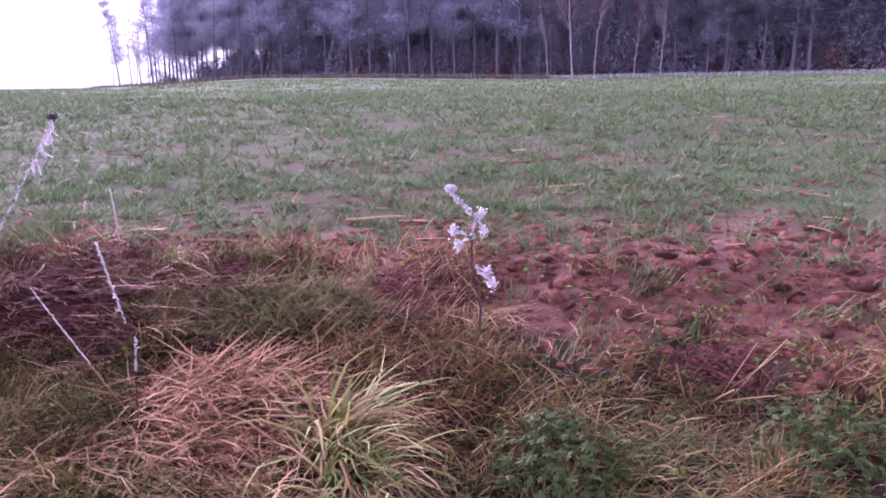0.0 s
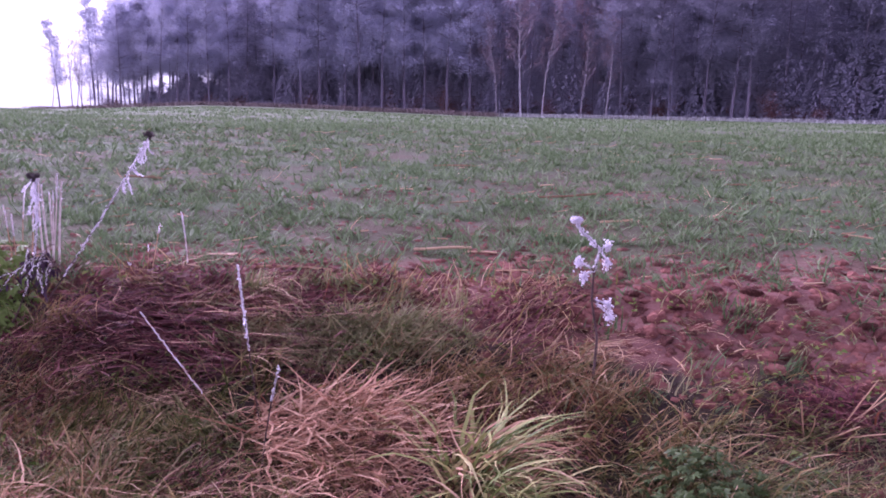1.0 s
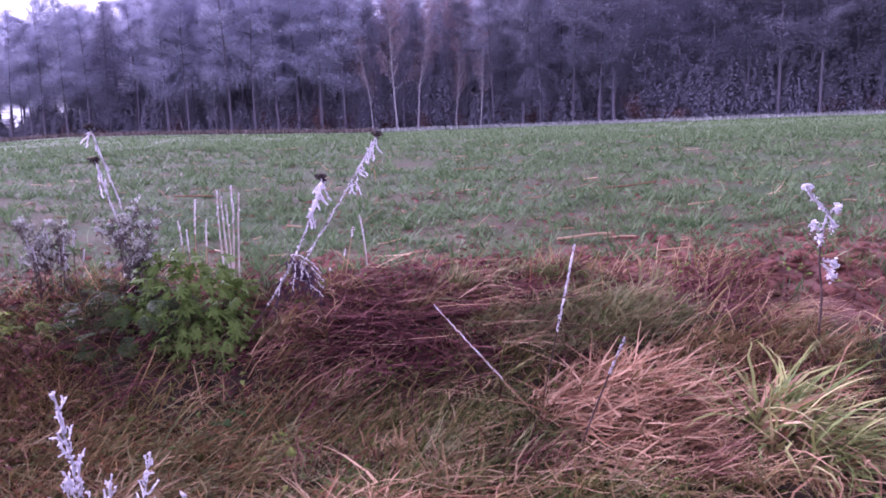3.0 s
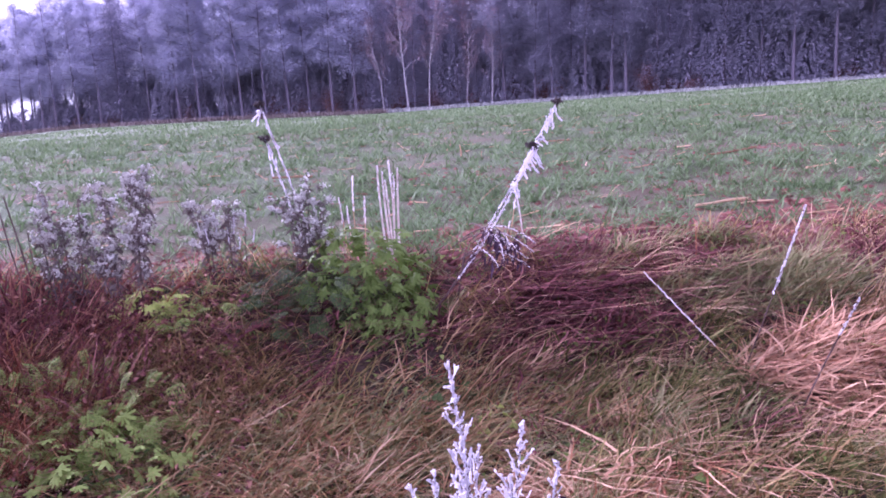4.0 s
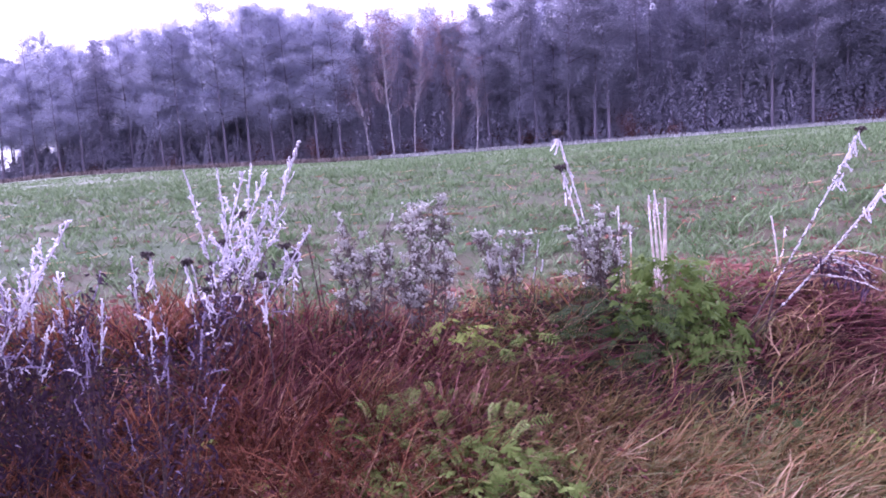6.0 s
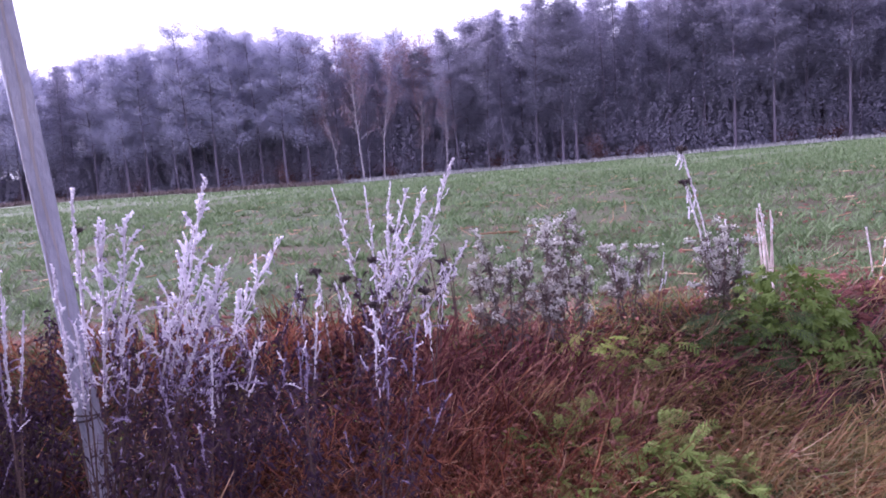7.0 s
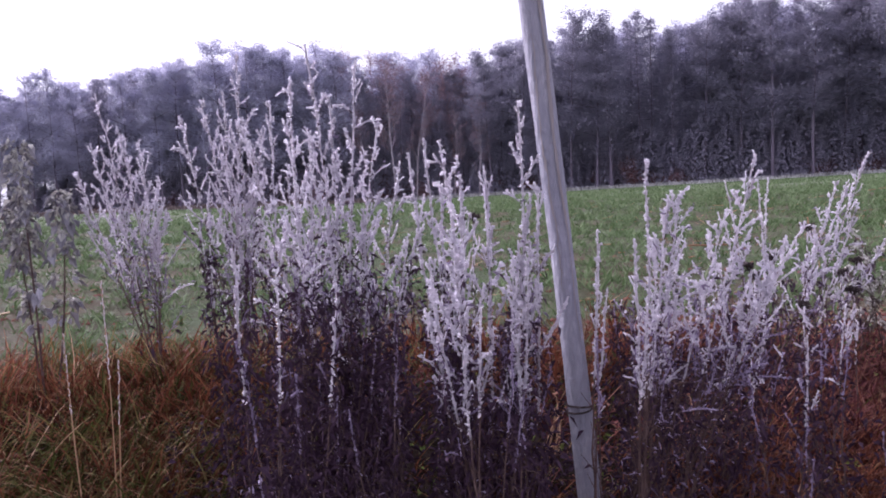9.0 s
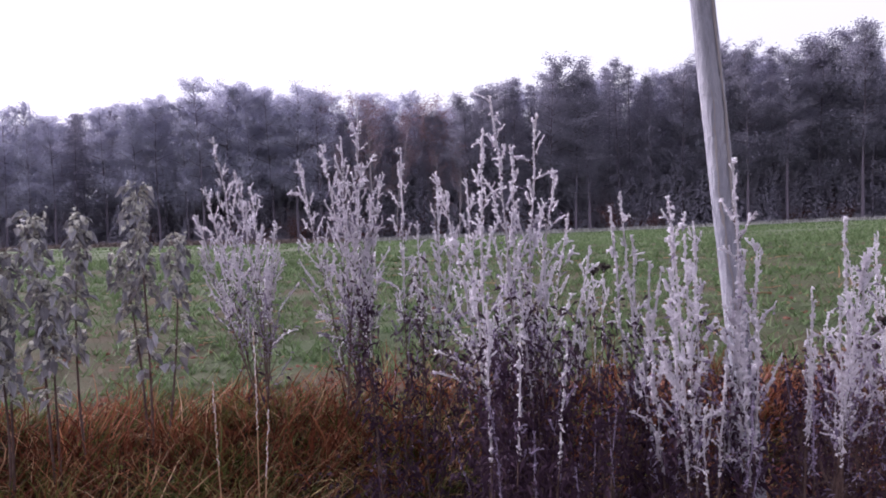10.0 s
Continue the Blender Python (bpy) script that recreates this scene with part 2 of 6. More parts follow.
class Soup:
    """Collects vertices and faces of one mesh."""
    def __init__(self):
        self.v, self.f, self.n = [], [], 0

    def add(self, verts, faces):
        verts = np.asarray(verts, dtype=float).reshape(-1, 3)
        self.v.append(verts)
        n = self.n
        self.f.extend([[i + n for i in f] for f in faces])
        self.n += len(verts)

    def tube(self, pts, radii, sides=5, cap=True):
        pts = np.asarray(pts, dtype=float)
        k = len(pts)
        radii = np.broadcast_to(np.asarray(radii, dtype=float), (k,))
        t = np.gradient(pts, axis=0)
        t /= np.linalg.norm(t, axis=1, keepdims=True) + 1e-9
        ref = np.where(np.abs(t[:, 2:3]) > 0.9, [[1.0, 0, 0]], [[0, 0, 1.0]])
        a = np.cross(t, ref)
        a /= np.linalg.norm(a, axis=1, keepdims=True) + 1e-9
        b = np.cross(t, a)
        ang = np.arange(sides) * 2 * np.pi / sides
        ring = pts[:, None] + radii[:, None, None] * (np.cos(ang)[None, :, None] * a[:, None] + np.sin(ang)[None, :, None] * b[:, None])
        faces = [[i * sides + j, i * sides + (j + 1) % sides, (i + 1) * sides + (j + 1) % sides, (i + 1) * sides + j] for i in range(k - 1) for j in range(sides)]
        if cap:
            faces += [[(k - 1) * sides + j for j in range(sides)], [j for j in range(sides)][::-1]]
        self.add(ring.reshape(-1, 3), faces)

    def clumps(self, centres, sizes, rnd, flat=1.0):
        """Small irregular crystals: one skewed tetrahedron at each centre."""
        centres = np.asarray(centres, dtype=float).reshape(-1, 3)
        k = len(centres)
        if not k:
            return
        base = np.array([[1, 1, 1], [1, -1, -1], [-1, 1, -1], [-1, -1, 1.0]])
        v = base[None] + rnd.normal(0, 0.45, (k, 4, 3))
        ang = rnd.uniform(0, 6.28, k)
        c, s = np.cos(ang), np.sin(ang)
        v = np.stack([v[..., 0] * c[:, None] - v[..., 1] * s[:, None], v[..., 0] * s[:, None] + v[..., 1] * c[:, None], v[..., 2] * flat], -1)
        v = centres[:, None] + v * np.asarray(sizes).reshape(-1, 1, 1) * 0.6
        n = self.n
        self.v.append(v.reshape(-1, 3))
        idx = np.arange(k)[:, None, None] * 4 + np.array([[0, 1, 2], [0, 3, 1], [0, 2, 3], [1, 3, 2]])[None] + n
        self.f.extend(idx.reshape(-1, 3).tolist())
        self.n += 4 * k

    def leaflets(self, centres, ways, lengths, widths, rnd, droop=0.3):
        """Folded four-sided leaves: stalk end, two sides, tip."""
        centres, ways = np.asarray(centres, float).reshape(-1, 3), np.asarray(ways, float).reshape(-1, 3)
        k = len(centres)
        if not k:
            return
        ways = ways / (np.linalg.norm(ways, axis=1, keepdims=True) + 1e-9)
        L, W = np.broadcast_to(lengths, (k,))[:, None], np.broadcast_to(widths, (k,))[:, None]
        up = np.array([[0, 0, 1.0]]) + rnd.normal(0, 0.35, (k, 3))
        side = np.cross(ways, up)
        side /= np.linalg.norm(side, axis=1, keepdims=True) + 1e-9
        nor = np.cross(side, ways)
        mid = centres + ways * L * 0.5
        tip = centres + ways * L - np.array([[0, 0, 1.0]]) * L * droop
        v = np.stack([centres, mid + side * W * 0.5 + nor * W * 0.2, tip, mid - side * W * 0.5 + nor * W * 0.2], 1)
        n = self.n
        self.v.append(v.reshape(-1, 3))
        idx = np.arange(k)[:, None, None] * 4 + np.array([[0, 1, 2], [0, 2, 3]])[None] + n
        self.f.extend(idx.reshape(-1, 3).tolist())
        self.n += 4 * k

    def done(self, name, mat, parent=None, label="", smooth=False, shift=None):
        v = np.concatenate(self.v) if self.v else np.zeros((0, 3))
        if shift is not None:
            v = v - np.asarray(shift)
        return mesh_object(name, v, self.f, mat, parent, label, smooth)


def blades(name, roots, height, width, lean, bend, mat, rnd, label, category, heading=None, segs=3):
    """One mesh of many tapering grass blades. lean: how far the blade lies over (0 upright, 1 flat)."""
    k = len(roots)
    height, width, lean, bend = (np.broadcast_to(a, (k,)).astype(float) for a in (height, width, lean, bend))
    head = rnd.uniform(0, 2 * np.pi, k) if heading is None else heading
    out = np.stack([np.cos(head), np.sin(head), np.zeros(k)], 1)
    turn = head + np.pi / 2 + rnd.normal(0, 0.6, k)
    side = np.stack([np.cos(turn), np.sin(turn), rnd.normal(0, 0.15, k)], 1)
    rows = []
    ang0 = lean * 1.45
    p = roots.copy()
    step = height / segs
    for i in range(segs + 1):
        w = width * (1 - i / segs) ** 0.7 * 0.5
        if i < segs:
            rows += [p + side * w[:, None], p - side * w[:, None]]
        else:
            rows += [p]
        a = ang0 + bend * (i + 0.5) / segs
        head = head + rnd.normal(0, 0.28, k)            # blades twist as they rise
        out = np.stack([np.cos(head), np.sin(head), np.zeros(k)], 1)
        p = p + (out * np.sin(a)[:, None] + np.array([[0, 0, 1.0]]) * np.cos(a)[:, None]) * step[:, None]
    v = np.stack(rows, 1)
    nv = v.shape[1]
    f = []
    base = np.arange(k) * nv
    quads = [np.stack([base + 2 * i, base + 2 * i + 1, base + 2 * i + 3, base + 2 * i + 2], 1) for i in range(segs - 1)]
    tri = np.stack([base + 2 * segs - 2, base + 2 * segs - 1, base + 2 * segs], 1)
    faces = np.concatenate(quads).tolist() + tri.tolist() if quads else tri.tolist()
    ob = mesh_object(name, v.reshape(-1, 3), faces, mat)
    return tagged(ob, label, category, kind="stuff")


# ---- the lie of the land ----
def hash2(i, j):
    h = (i * 374761393 + j * 668265263) & 0xFFFFFFFF
    h = ((h ^ (h >> 13)) * 1274126177) & 0xFFFFFFFF
    return ((h ^ (h >> 16)) & 0xFFFF) / 65535.0


def bumps(x, y, size, seed=0):
    """Smooth noise from -1 to 1."""
    x, y = np.asarray(x, float) / size + 100 + seed * 17.3, np.asarray(y, float) / size + 100 + seed * 7.1
    i, j = np.floor(x).astype(np.int64), np.floor(y).astype(np.int64)
    u, w = x - i, y - j
    u, w = u * u * (3 - 2 * u), w * w * (3 - 2 * w)
    a, b, c, d = hash2(i, j), hash2(i + 1, j), hash2(i, j + 1), hash2(i + 1, j + 1)
    return 2 * (a * (1 - u) * (1 - w) + b * u * (1 - w) + c * (1 - u) * w + d * u * w) - 1


def field_edge(x):
    """Where the bank's top meets the field."""
    return np.interp(x, [-40, -8, -6, -4, -2, 0, 3, 40], [16, 5.5, 4.95, 4.55, 4.4, 4.25, 4.1, 2.5])


def land(x, y):
    x, y = np.asarray(x, float), np.asarray(y, float)
    d = y - field_edge(x)
    near = np.interp(d, [-30, -3.2, -2.2, -1.5, -1.0, -0.5, 0, 1, 2.5, 9, 15], [-0.1, 0.0, 0.03, 0.12, 0.26, 0.48, 0.68, 0.76, 0.86, 1.12, 1.2])
    r, b = np.hypot(x, y), np.degrees(np.arctan2(x, np.maximum(y, 1e-3)))
    far = np.interp(b, [-16, -6, 5, 17, 28, 40, 70], [1.2, 1.1, 0.75, 1.0, 1.2, 1.45, 1.8])
    slope = np.clip((-b - 13) / 9, 0, 1)            # the land falls away to the open side
    far = far * (1 - slope) + (1.62 - 0.0132 * np.maximum(r, 100)) * slope
    g = np.clip((r - 12) / 95, 0, 1.0) * np.clip((d - 8) / 10, 0, 1)
    z = near + (far - near) * g
    rough = np.interp(d, [-3, -2, 0.0, 1.5, 6, 30], [0.02, 0.07, 0.05, 0.035, 0.03, 0.05])
    return z + rough * (0.6 * bumps(x, y, 0.55) + 0.4 * bumps(x, y, 0.21, 3)) + 0.03 * bumps(x, y, 2.3, 5)


def axis(lo, fine_lo, fine_hi, hi, step, grow=1.12):
    out = list(np.arange(fine_lo, fine_hi, step))
    s, p = step, out[-1]
    while p < hi:
        s *= grow
        p += s
        out.append(p)
    s, p = step, fine_lo
    while p > lo:
        s *= grow
        p -= s
        out.insert(0, p)
    return np.array(out)


GROUND = []


def build_ground():
    xs, ys = axis(-900, -10.5, 4.0, 900, 0.08), axis(-300, 1.2, 8.5, 1200, 0.065)
    gx, gy = np.meshgrid(xs, ys)
    v = np.stack([gx, gy, land(gx, gy)], -1).reshape(-1, 3)
    nx, ny = len(xs), len(ys)
    i, j = np.meshgrid(np.arange(nx - 1), np.arange(ny - 1))
    a = (j * nx + i).ravel()
    f = np.stack([a, a + 1, a + nx + 1, a + nx], 1)
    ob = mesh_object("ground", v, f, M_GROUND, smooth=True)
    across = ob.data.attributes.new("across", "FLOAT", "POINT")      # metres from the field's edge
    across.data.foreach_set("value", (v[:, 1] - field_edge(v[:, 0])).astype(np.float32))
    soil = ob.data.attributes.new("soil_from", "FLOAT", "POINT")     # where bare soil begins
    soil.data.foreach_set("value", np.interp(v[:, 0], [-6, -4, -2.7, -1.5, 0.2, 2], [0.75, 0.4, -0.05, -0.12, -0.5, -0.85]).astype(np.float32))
    GROUND.append(ob)
    tagged(ob, "grassy bank rising to a wide field of red soil and young crop", "ground", kind="structure")


build_ground()


# ---- ground cover ----
def scatter(n, x0, x1, d0, d1, rnd):
    """Roots on the land, by stretch of x and distance from the field's edge."""
    x = rnd.uniform(x0, x1, n)
    d = rnd.uniform(d0, d1, n)
    return x, d


def roots_at(x, d, sink=0.01):
    y = d + field_edge(x)
    return np.stack([x, y, land(x, y) - sink], 1)


def cover():
    r = np.random.default_rng(21)
    # crop close by: small tufts in uneven drilled rows
    n = 48000
    x, d = r.uniform(-13, 12, n), -0.15 + 12 * r.uniform(0, 1, n) ** 1.35
    row = 0.5 + 0.5 * np.cos((d + 0.06 * bumps(x, d, 1.1, 12)) * 2 * np.pi / 0.26)
    keep = r.uniform(0, 1, n) < np.clip(0.55 + 0.8 * bumps(x, d, 0.38, 2) + 0.1 * bumps(x, d, 1.7, 4), 0.28, 1) * (0.45 + 0.55 * row) * np.clip((d + 0.2) / np.interp(x, [-1, 0.3, 1.5], [0.35, 0.5, 0.75]) + 0.05, 0, 1)
    x, d = x[keep], d[keep]
    per = 8
    big = np.repeat(r.uniform(0.6, 1.9, len(x)), per)
    x, d = np.repeat(x, per) + r.normal(0, 0.028, len(x) * per), np.repeat(d, per) + r.normal(0, 0.02, len(d) * per)
    p = roots_at(x, d)
    blades("crop_grass", p, r.uniform(0.05, 0.12, len(p)) * big, r.uniform(0.008, 0.017, len(p)) * (1 + d * 0.1), r.uniform(0.25, 0.95, len(p)), r.uniform(0.1, 1.2, len(p)), M_CROP, r, "short green winter crop growing in the red soil", "crop", segs=2)
    # further out
    n = 130000
    dist = 12 + 60 * r.uniform(0, 1, n) ** 1.8
    x = r.uniform(-0.62, 1.1, n) * (dist + 6) - 4
    keep = 0.8 * bumps(x, dist, 1.1, 2) + 0.6 * bumps(x, dist * 1.6, 4, 4) + r.normal(0, 0.3, n) > -0.1
    x, dist = x[keep], dist[keep]
    p = roots_at(x, dist)
    blades("crop_grass", p, r.uniform(0.07, 0.14, len(p)), 0.024 * (dist / 12), r.uniform(0.2, 0.8, len(p)), 0.4, M_CROP, r, "thin green crop on the far part of the field", "crop", segs=2)
    # frosted rough grass where the field ends before the wood
    n = 44000
    s = r.uniform(0, 1, n)
    e = np.array(EDGE, float)
    q = np.linspace(0, 1, len(e))
    x = np.interp(s, q, e[:, 0]) + r.normal(0, 0.8, n)
    y = np.interp(s, q, e[:, 1]) - r.uniform(1.5, 7, n)
    p = np.stack([x, y, land(x, y)], 1)
    k = x < 12
    blades("rough_grass", p[k], r.uniform(0.3, 0.9, k.sum()), 0.09, r.uniform(0.1, 0.7, k.sum()), 0.5, M_RUFF, r, "reddish rough grass along the foot of the wood", "grass", segs=2)
    k = ~k
    blades("rough_grass", p[k], r.uniform(0.35, 0.65, k.sum()), 0.1, r.uniform(0.1, 0.8, k.sum()), 0.5, M_PALEGRASS, r, "pale frosted grass margin between field and wood", "grass", segs=2)

    def patch(name, n, cx, cy, rx, ry, hgt, wid, lean, bend, mat, label, head=None, spread=0.7, lift=0.0, segs=4, power=0.5):
        a, q = r.uniform(0, 6.283, n), r.uniform(0, 1, n) ** power
        x, y = cx + rx * q * np.cos(a), cy + ry * q * np.sin(a)
        p = np.stack([x, y, land(x, y) - 0.01 + lift * (1 - q) * r.uniform(0, 1, n)], 1)
        h = r.uniform(0, 6.283, n) if head is None else np.where(r.uniform(0, 1, n) < 0.3, r.uniform(0, 6.283, n), r.normal(head, spread, n))
        return blades(name, p, r.uniform(*hgt, n), r.uniform(*wid, n), r.uniform(*lean, n), r.uniform(*bend, n), mat, r, label, "grass", h, segs)

    # low grass over the whole bank
    x, d = scatter(85000, -10, 3.4, -2.8, 0.2, r)
    keep = r.uniform(0, 1, len(x)) < np.clip(0.6 + 0.7 * bumps(x, d, 0.45, 6), 0.1, 1) * np.where((d > -0.8) & (x > -2.9) & (x < -0.9), 0.25, 1) * np.where(x > 0.2, np.clip((-0.35 - d) * 1.3, 0.06, 0.6), 1) * np.where(np.hypot(x + 0.33, d + 1.42) < 0.32, 0.15, 1)
    x, d = x[keep], d[keep]
    p = roots_at(x, d)
    heading = r.normal(-1.3, 1.0, len(p)) + 1.7 * bumps(x, d, 0.6, 8)
    rust = (bumps(x, d, 0.8, 14) * 0.35 + r.normal(0, 0.25, len(x)) + np.interp(x, [-9, -7.4, -6.3, -4.2, -3.6, -2, 3], [0.1, 0.15, 0.6, 0.55, 0.1, -0.05, -0.1])) > 0.28
    tan = ~rust & (bumps(x, d, 0.6, 15) * 0.4 + r.normal(0, 0.25, len(x)) > np.where((x > -4.7) & (x < -1.3), 0.5, np.where(x > 0.2, 0.55, 0.22)))
    # grass takes a darker colour at low x and in one patch
    dark_zone = (x + r.normal(0, 0.25, len(x)) < -5.1) | ((np.abs(x + 2.1) < 0.7) & (np.abs(d + 0.95) < 0.5))
    stray = r.uniform(0, 1, len(x)) < 0.12
    for mask, mat, label in ((rust & ~dark_zone, M_RUST, "rust-brown dead grass on the bank"), (tan & (~dark_zone | stray), M_STRAW, "pale dry grass strands over the bank"), (~rust & ~tan & ~dark_zone, M_GRASS, "tangled green and brown grass on the bank"),
                             (rust & dark_zone, M_DARKGRASS, "darker brown grass under tall weeds"), (~rust & dark_zone & (~tan | ~stray), M_DARKOLIVE, "darker olive grass under tall weeds")):
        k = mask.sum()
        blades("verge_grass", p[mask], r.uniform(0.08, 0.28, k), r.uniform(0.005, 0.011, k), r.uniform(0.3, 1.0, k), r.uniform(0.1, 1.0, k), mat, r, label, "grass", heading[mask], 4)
    x, d = scatter(42000, -14, 7, -6.5, 0.1, r)
    keep = (d < -2.6) | (x > 3.3) | (x < -9.9)
    x, d = x[keep], d[keep]
    p = roots_at(x, d)
    blades("verge_grass", p, r.uniform(0.08, 0.24, len(x)), r.uniform(0.006, 0.012, len(x)), r.uniform(0.2, 0.95, len(x)), r.uniform(0.1, 1.0, len(x)), M_GRASS, r, "short tangled grass of the verge", "grass", None, 3)
    # matted tufts and laid hay, by place
    patch("dry_grass_mat", 900, -0.98, 3.32, 0.42, 0.24, (0.22, 0.46), (0.008, 0.017), (0.6, 0.98), (0.1, 0.6), M_HAY, "flattened mat of pale pinkish dry grass", -0.35, 0.8, 0.14)
    patch("dry_grass_mat", 360, -0.95, 3.0, 0.36, 0.2, (0.18, 0.36), (0.0075, 0.015), (0.6, 0.98), (0.1, 0.6), M_HAY, "flattened mat of pale pinkish dry grass", -0.6, 0.6, 0.08)
    patch("dry_grass_mat", 520, -2.3, 2.75, 0.42, 0.16, (0.2, 0.42), (0.005, 0.011), (0.9, 1.03), (0.0, 0.25), M_STRAW, "pile of cut pale hay lying on the bank", 0.1, 0.4, 0.06)
    patch("dry_grass_mat", 420, -1.95, 2.8, 0.42, 0.16, (0.2, 0.42), (0.005, 0.011), (0.9, 1.03), (0.0, 0.25), M_RUST, "rusty hay lying on the bank", 3.0, 0.5, 0.06)
    patch("dry_grass_mat", 260, -2.2, 2.72, 0.6, 0.22, (0.22, 0.5), (0.0064, 0.0143), (0.85, 1.0), (0.0, 0.3), M_STRAW, "loose cut pale hay lying on the bank", 2.8, 0.6, 0.1)
    patch("dark_stalk_mat", 1100, -1.75, 3.95, 0.95, 0.38, (0.2, 0.55), (0.0064, 0.0143), (0.88, 1.03), (0.0, 0.2), M_DARKSTRAW, "dark rotten stalks laid flat below the field edge", 0.1, 0.75, 0.12)
    patch("dark_stalk_mat", 600, -1.7, 4.0, 0.9, 0.34, (0.2, 0.5), (0.0064, 0.0143), (0.88, 1.03), (0.0, 0.2), M_DARKSTRAW, "dark rotten stalks laid flat below the field edge", 3.2, 0.75, 0.14)
    for mat, n in ((M_MOSSGRASS, 1700), (M_GREENGRASS, 1300), (M_RUST, 700)):
        patch("long_grass", n, -3.35, 3.3, 0.65, 0.42, (0.1, 0.26), (0.004, 0.009), (0.4, 0.95), (0.3, 1.1), mat, "long drooping olive and brown grass on the bank", -0.7, 1.0, 0.06)
        patch("long_grass", n // 2, -2.55, 3.4, 0.5, 0.3, (0.1, 0.26), (0.004, 0.009), (0.5, 0.95), (0.3, 0.9), mat, "drooping olive and brown grass on the bank", -0.2, 1.0, 0.06)
    patch("long_grass", 1100, -0.2, 3.45, 0.5, 0.28, (0.1, 0.24), (0.0053, 0.0106), (0.3, 0.8), (0.3, 1.0), M_MOSSGRASS, "drooping brown-green grass under the field edge", -1.2, 1.1, 0.04)
    patch("long_grass", 1800, -0.95, 3.85, 0.6, 0.2, (0.12, 0.26), (0.0064, 0.0119), (0.3, 0.8), (0.3, 1.0), M_GREENGRASS, "grey-green grass tufts under the field edge", -1.2, 0.9, 0.04)
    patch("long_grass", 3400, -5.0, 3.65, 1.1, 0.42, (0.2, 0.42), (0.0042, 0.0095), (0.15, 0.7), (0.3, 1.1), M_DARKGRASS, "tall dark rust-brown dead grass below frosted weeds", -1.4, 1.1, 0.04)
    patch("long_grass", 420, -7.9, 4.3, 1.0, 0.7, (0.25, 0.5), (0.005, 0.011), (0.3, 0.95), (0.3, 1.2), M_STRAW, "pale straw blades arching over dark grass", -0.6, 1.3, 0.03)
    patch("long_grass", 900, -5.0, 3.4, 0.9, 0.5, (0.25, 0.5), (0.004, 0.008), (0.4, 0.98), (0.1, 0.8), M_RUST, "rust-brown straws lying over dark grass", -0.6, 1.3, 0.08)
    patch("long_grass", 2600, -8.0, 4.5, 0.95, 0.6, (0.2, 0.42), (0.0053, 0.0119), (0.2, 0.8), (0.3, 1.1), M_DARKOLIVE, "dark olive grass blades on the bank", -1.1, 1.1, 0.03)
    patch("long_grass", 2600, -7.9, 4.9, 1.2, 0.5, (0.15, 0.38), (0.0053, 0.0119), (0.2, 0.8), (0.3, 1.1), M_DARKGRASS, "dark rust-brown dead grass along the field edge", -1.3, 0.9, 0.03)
    patch("straw_grass", 200, 0.65, 3.05, 0.5, 0.3, (0.12, 0.28), (0.0064, 0.0119), (0.6, 1.0), (0.2, 0.8), M_STRAW, "thin pale dry grass over red soil", -1.0, 0.9, 0.03)
    patch("long_grass", 2200, -3.85, 3.85, 0.6, 0.32, (0.12, 0.3), (0.004, 0.009), (0.3, 0.9), (0.3, 1.0), M_MOSSGRASS, "tangled brown-green grass on the shoulder of the bank", -1.2, 1.0, 0.04)
    patch("long_grass", 1600, -4.5, 4.15, 0.7, 0.28, (0.12, 0.3), (0.004, 0.009), (0.3, 0.9), (0.3, 1.0), M_DARKSTRAW, "dark brown dead grass under frosted weeds", -1.2, 1.0, 0.04)
    patch("long_grass", 1500, 1.0, 3.0, 0.7, 0.35, (0.08, 0.22), (0.004, 0.008), (0.4, 1.0), (0.2, 0.9), M_GREENGRASS, "thin green and dry grass over red soil", -1.0, 1.2, 0.02)
    patch("straw_grass", 260, 1.1, 3.05, 0.75, 0.35, (0.1, 0.28), (0.004, 0.008), (0.6, 1.0), (0.1, 0.6), M_DARKSTRAW, "dark dry stalks lying over red soil", -0.8, 1.2, 0.05)
    patch("long_grass", 1500, -2.2, 3.1, 0.7, 0.3, (0.08, 0.22), (0.004, 0.009), (0.4, 0.95), (0.3, 1.0), M_GREENGRASS, "green and brown grass among laid hay", -1.0, 1.2, 0.03)
    patch("long_grass", 1600, -1.6, 2.75, 0.9, 0.3, (0.08, 0.22), (0.004, 0.009), (0.3, 0.9), (0.3, 1.0), M_DARKOLIVE, "dark olive grass at the foot of the bank", -1.2, 1.2, 0.02)

    def wisps(n, x0, x1, d0, d1, per, hgt, wid, lean, mat, label, head, spread, cell=0.07, thr=-2.0, seed=41, lift=0.05):
        """Tufts of blades that lie the same way, in drifts."""
        x, d = r.uniform(x0, x1, n), r.uniform(d0, d1, n)
        k = bumps(x, d, 0.5, seed) + r.normal(0, 0.2, n) > thr
        x, d = x[k], d[k]
        n = len(x)
        h = np.repeat(r.normal(head, spread, n) + 0.8 * bumps(x, d, 0.6, 8), per) + r.normal(0, 0.32, n * per)
        ln, tilt, up = np.repeat(r.uniform(*hgt, n), per), np.repeat(r.uniform(*lean, n), per), np.repeat(r.uniform(0, lift, n), per)
        x, d = np.repeat(x, per) + r.normal(0, cell, n * per), np.repeat(d, per) + r.normal(0, cell * 0.6, n * per)
        p = roots_at(x, d)
        p[:, 2] += up * r.uniform(0, 1, len(x))
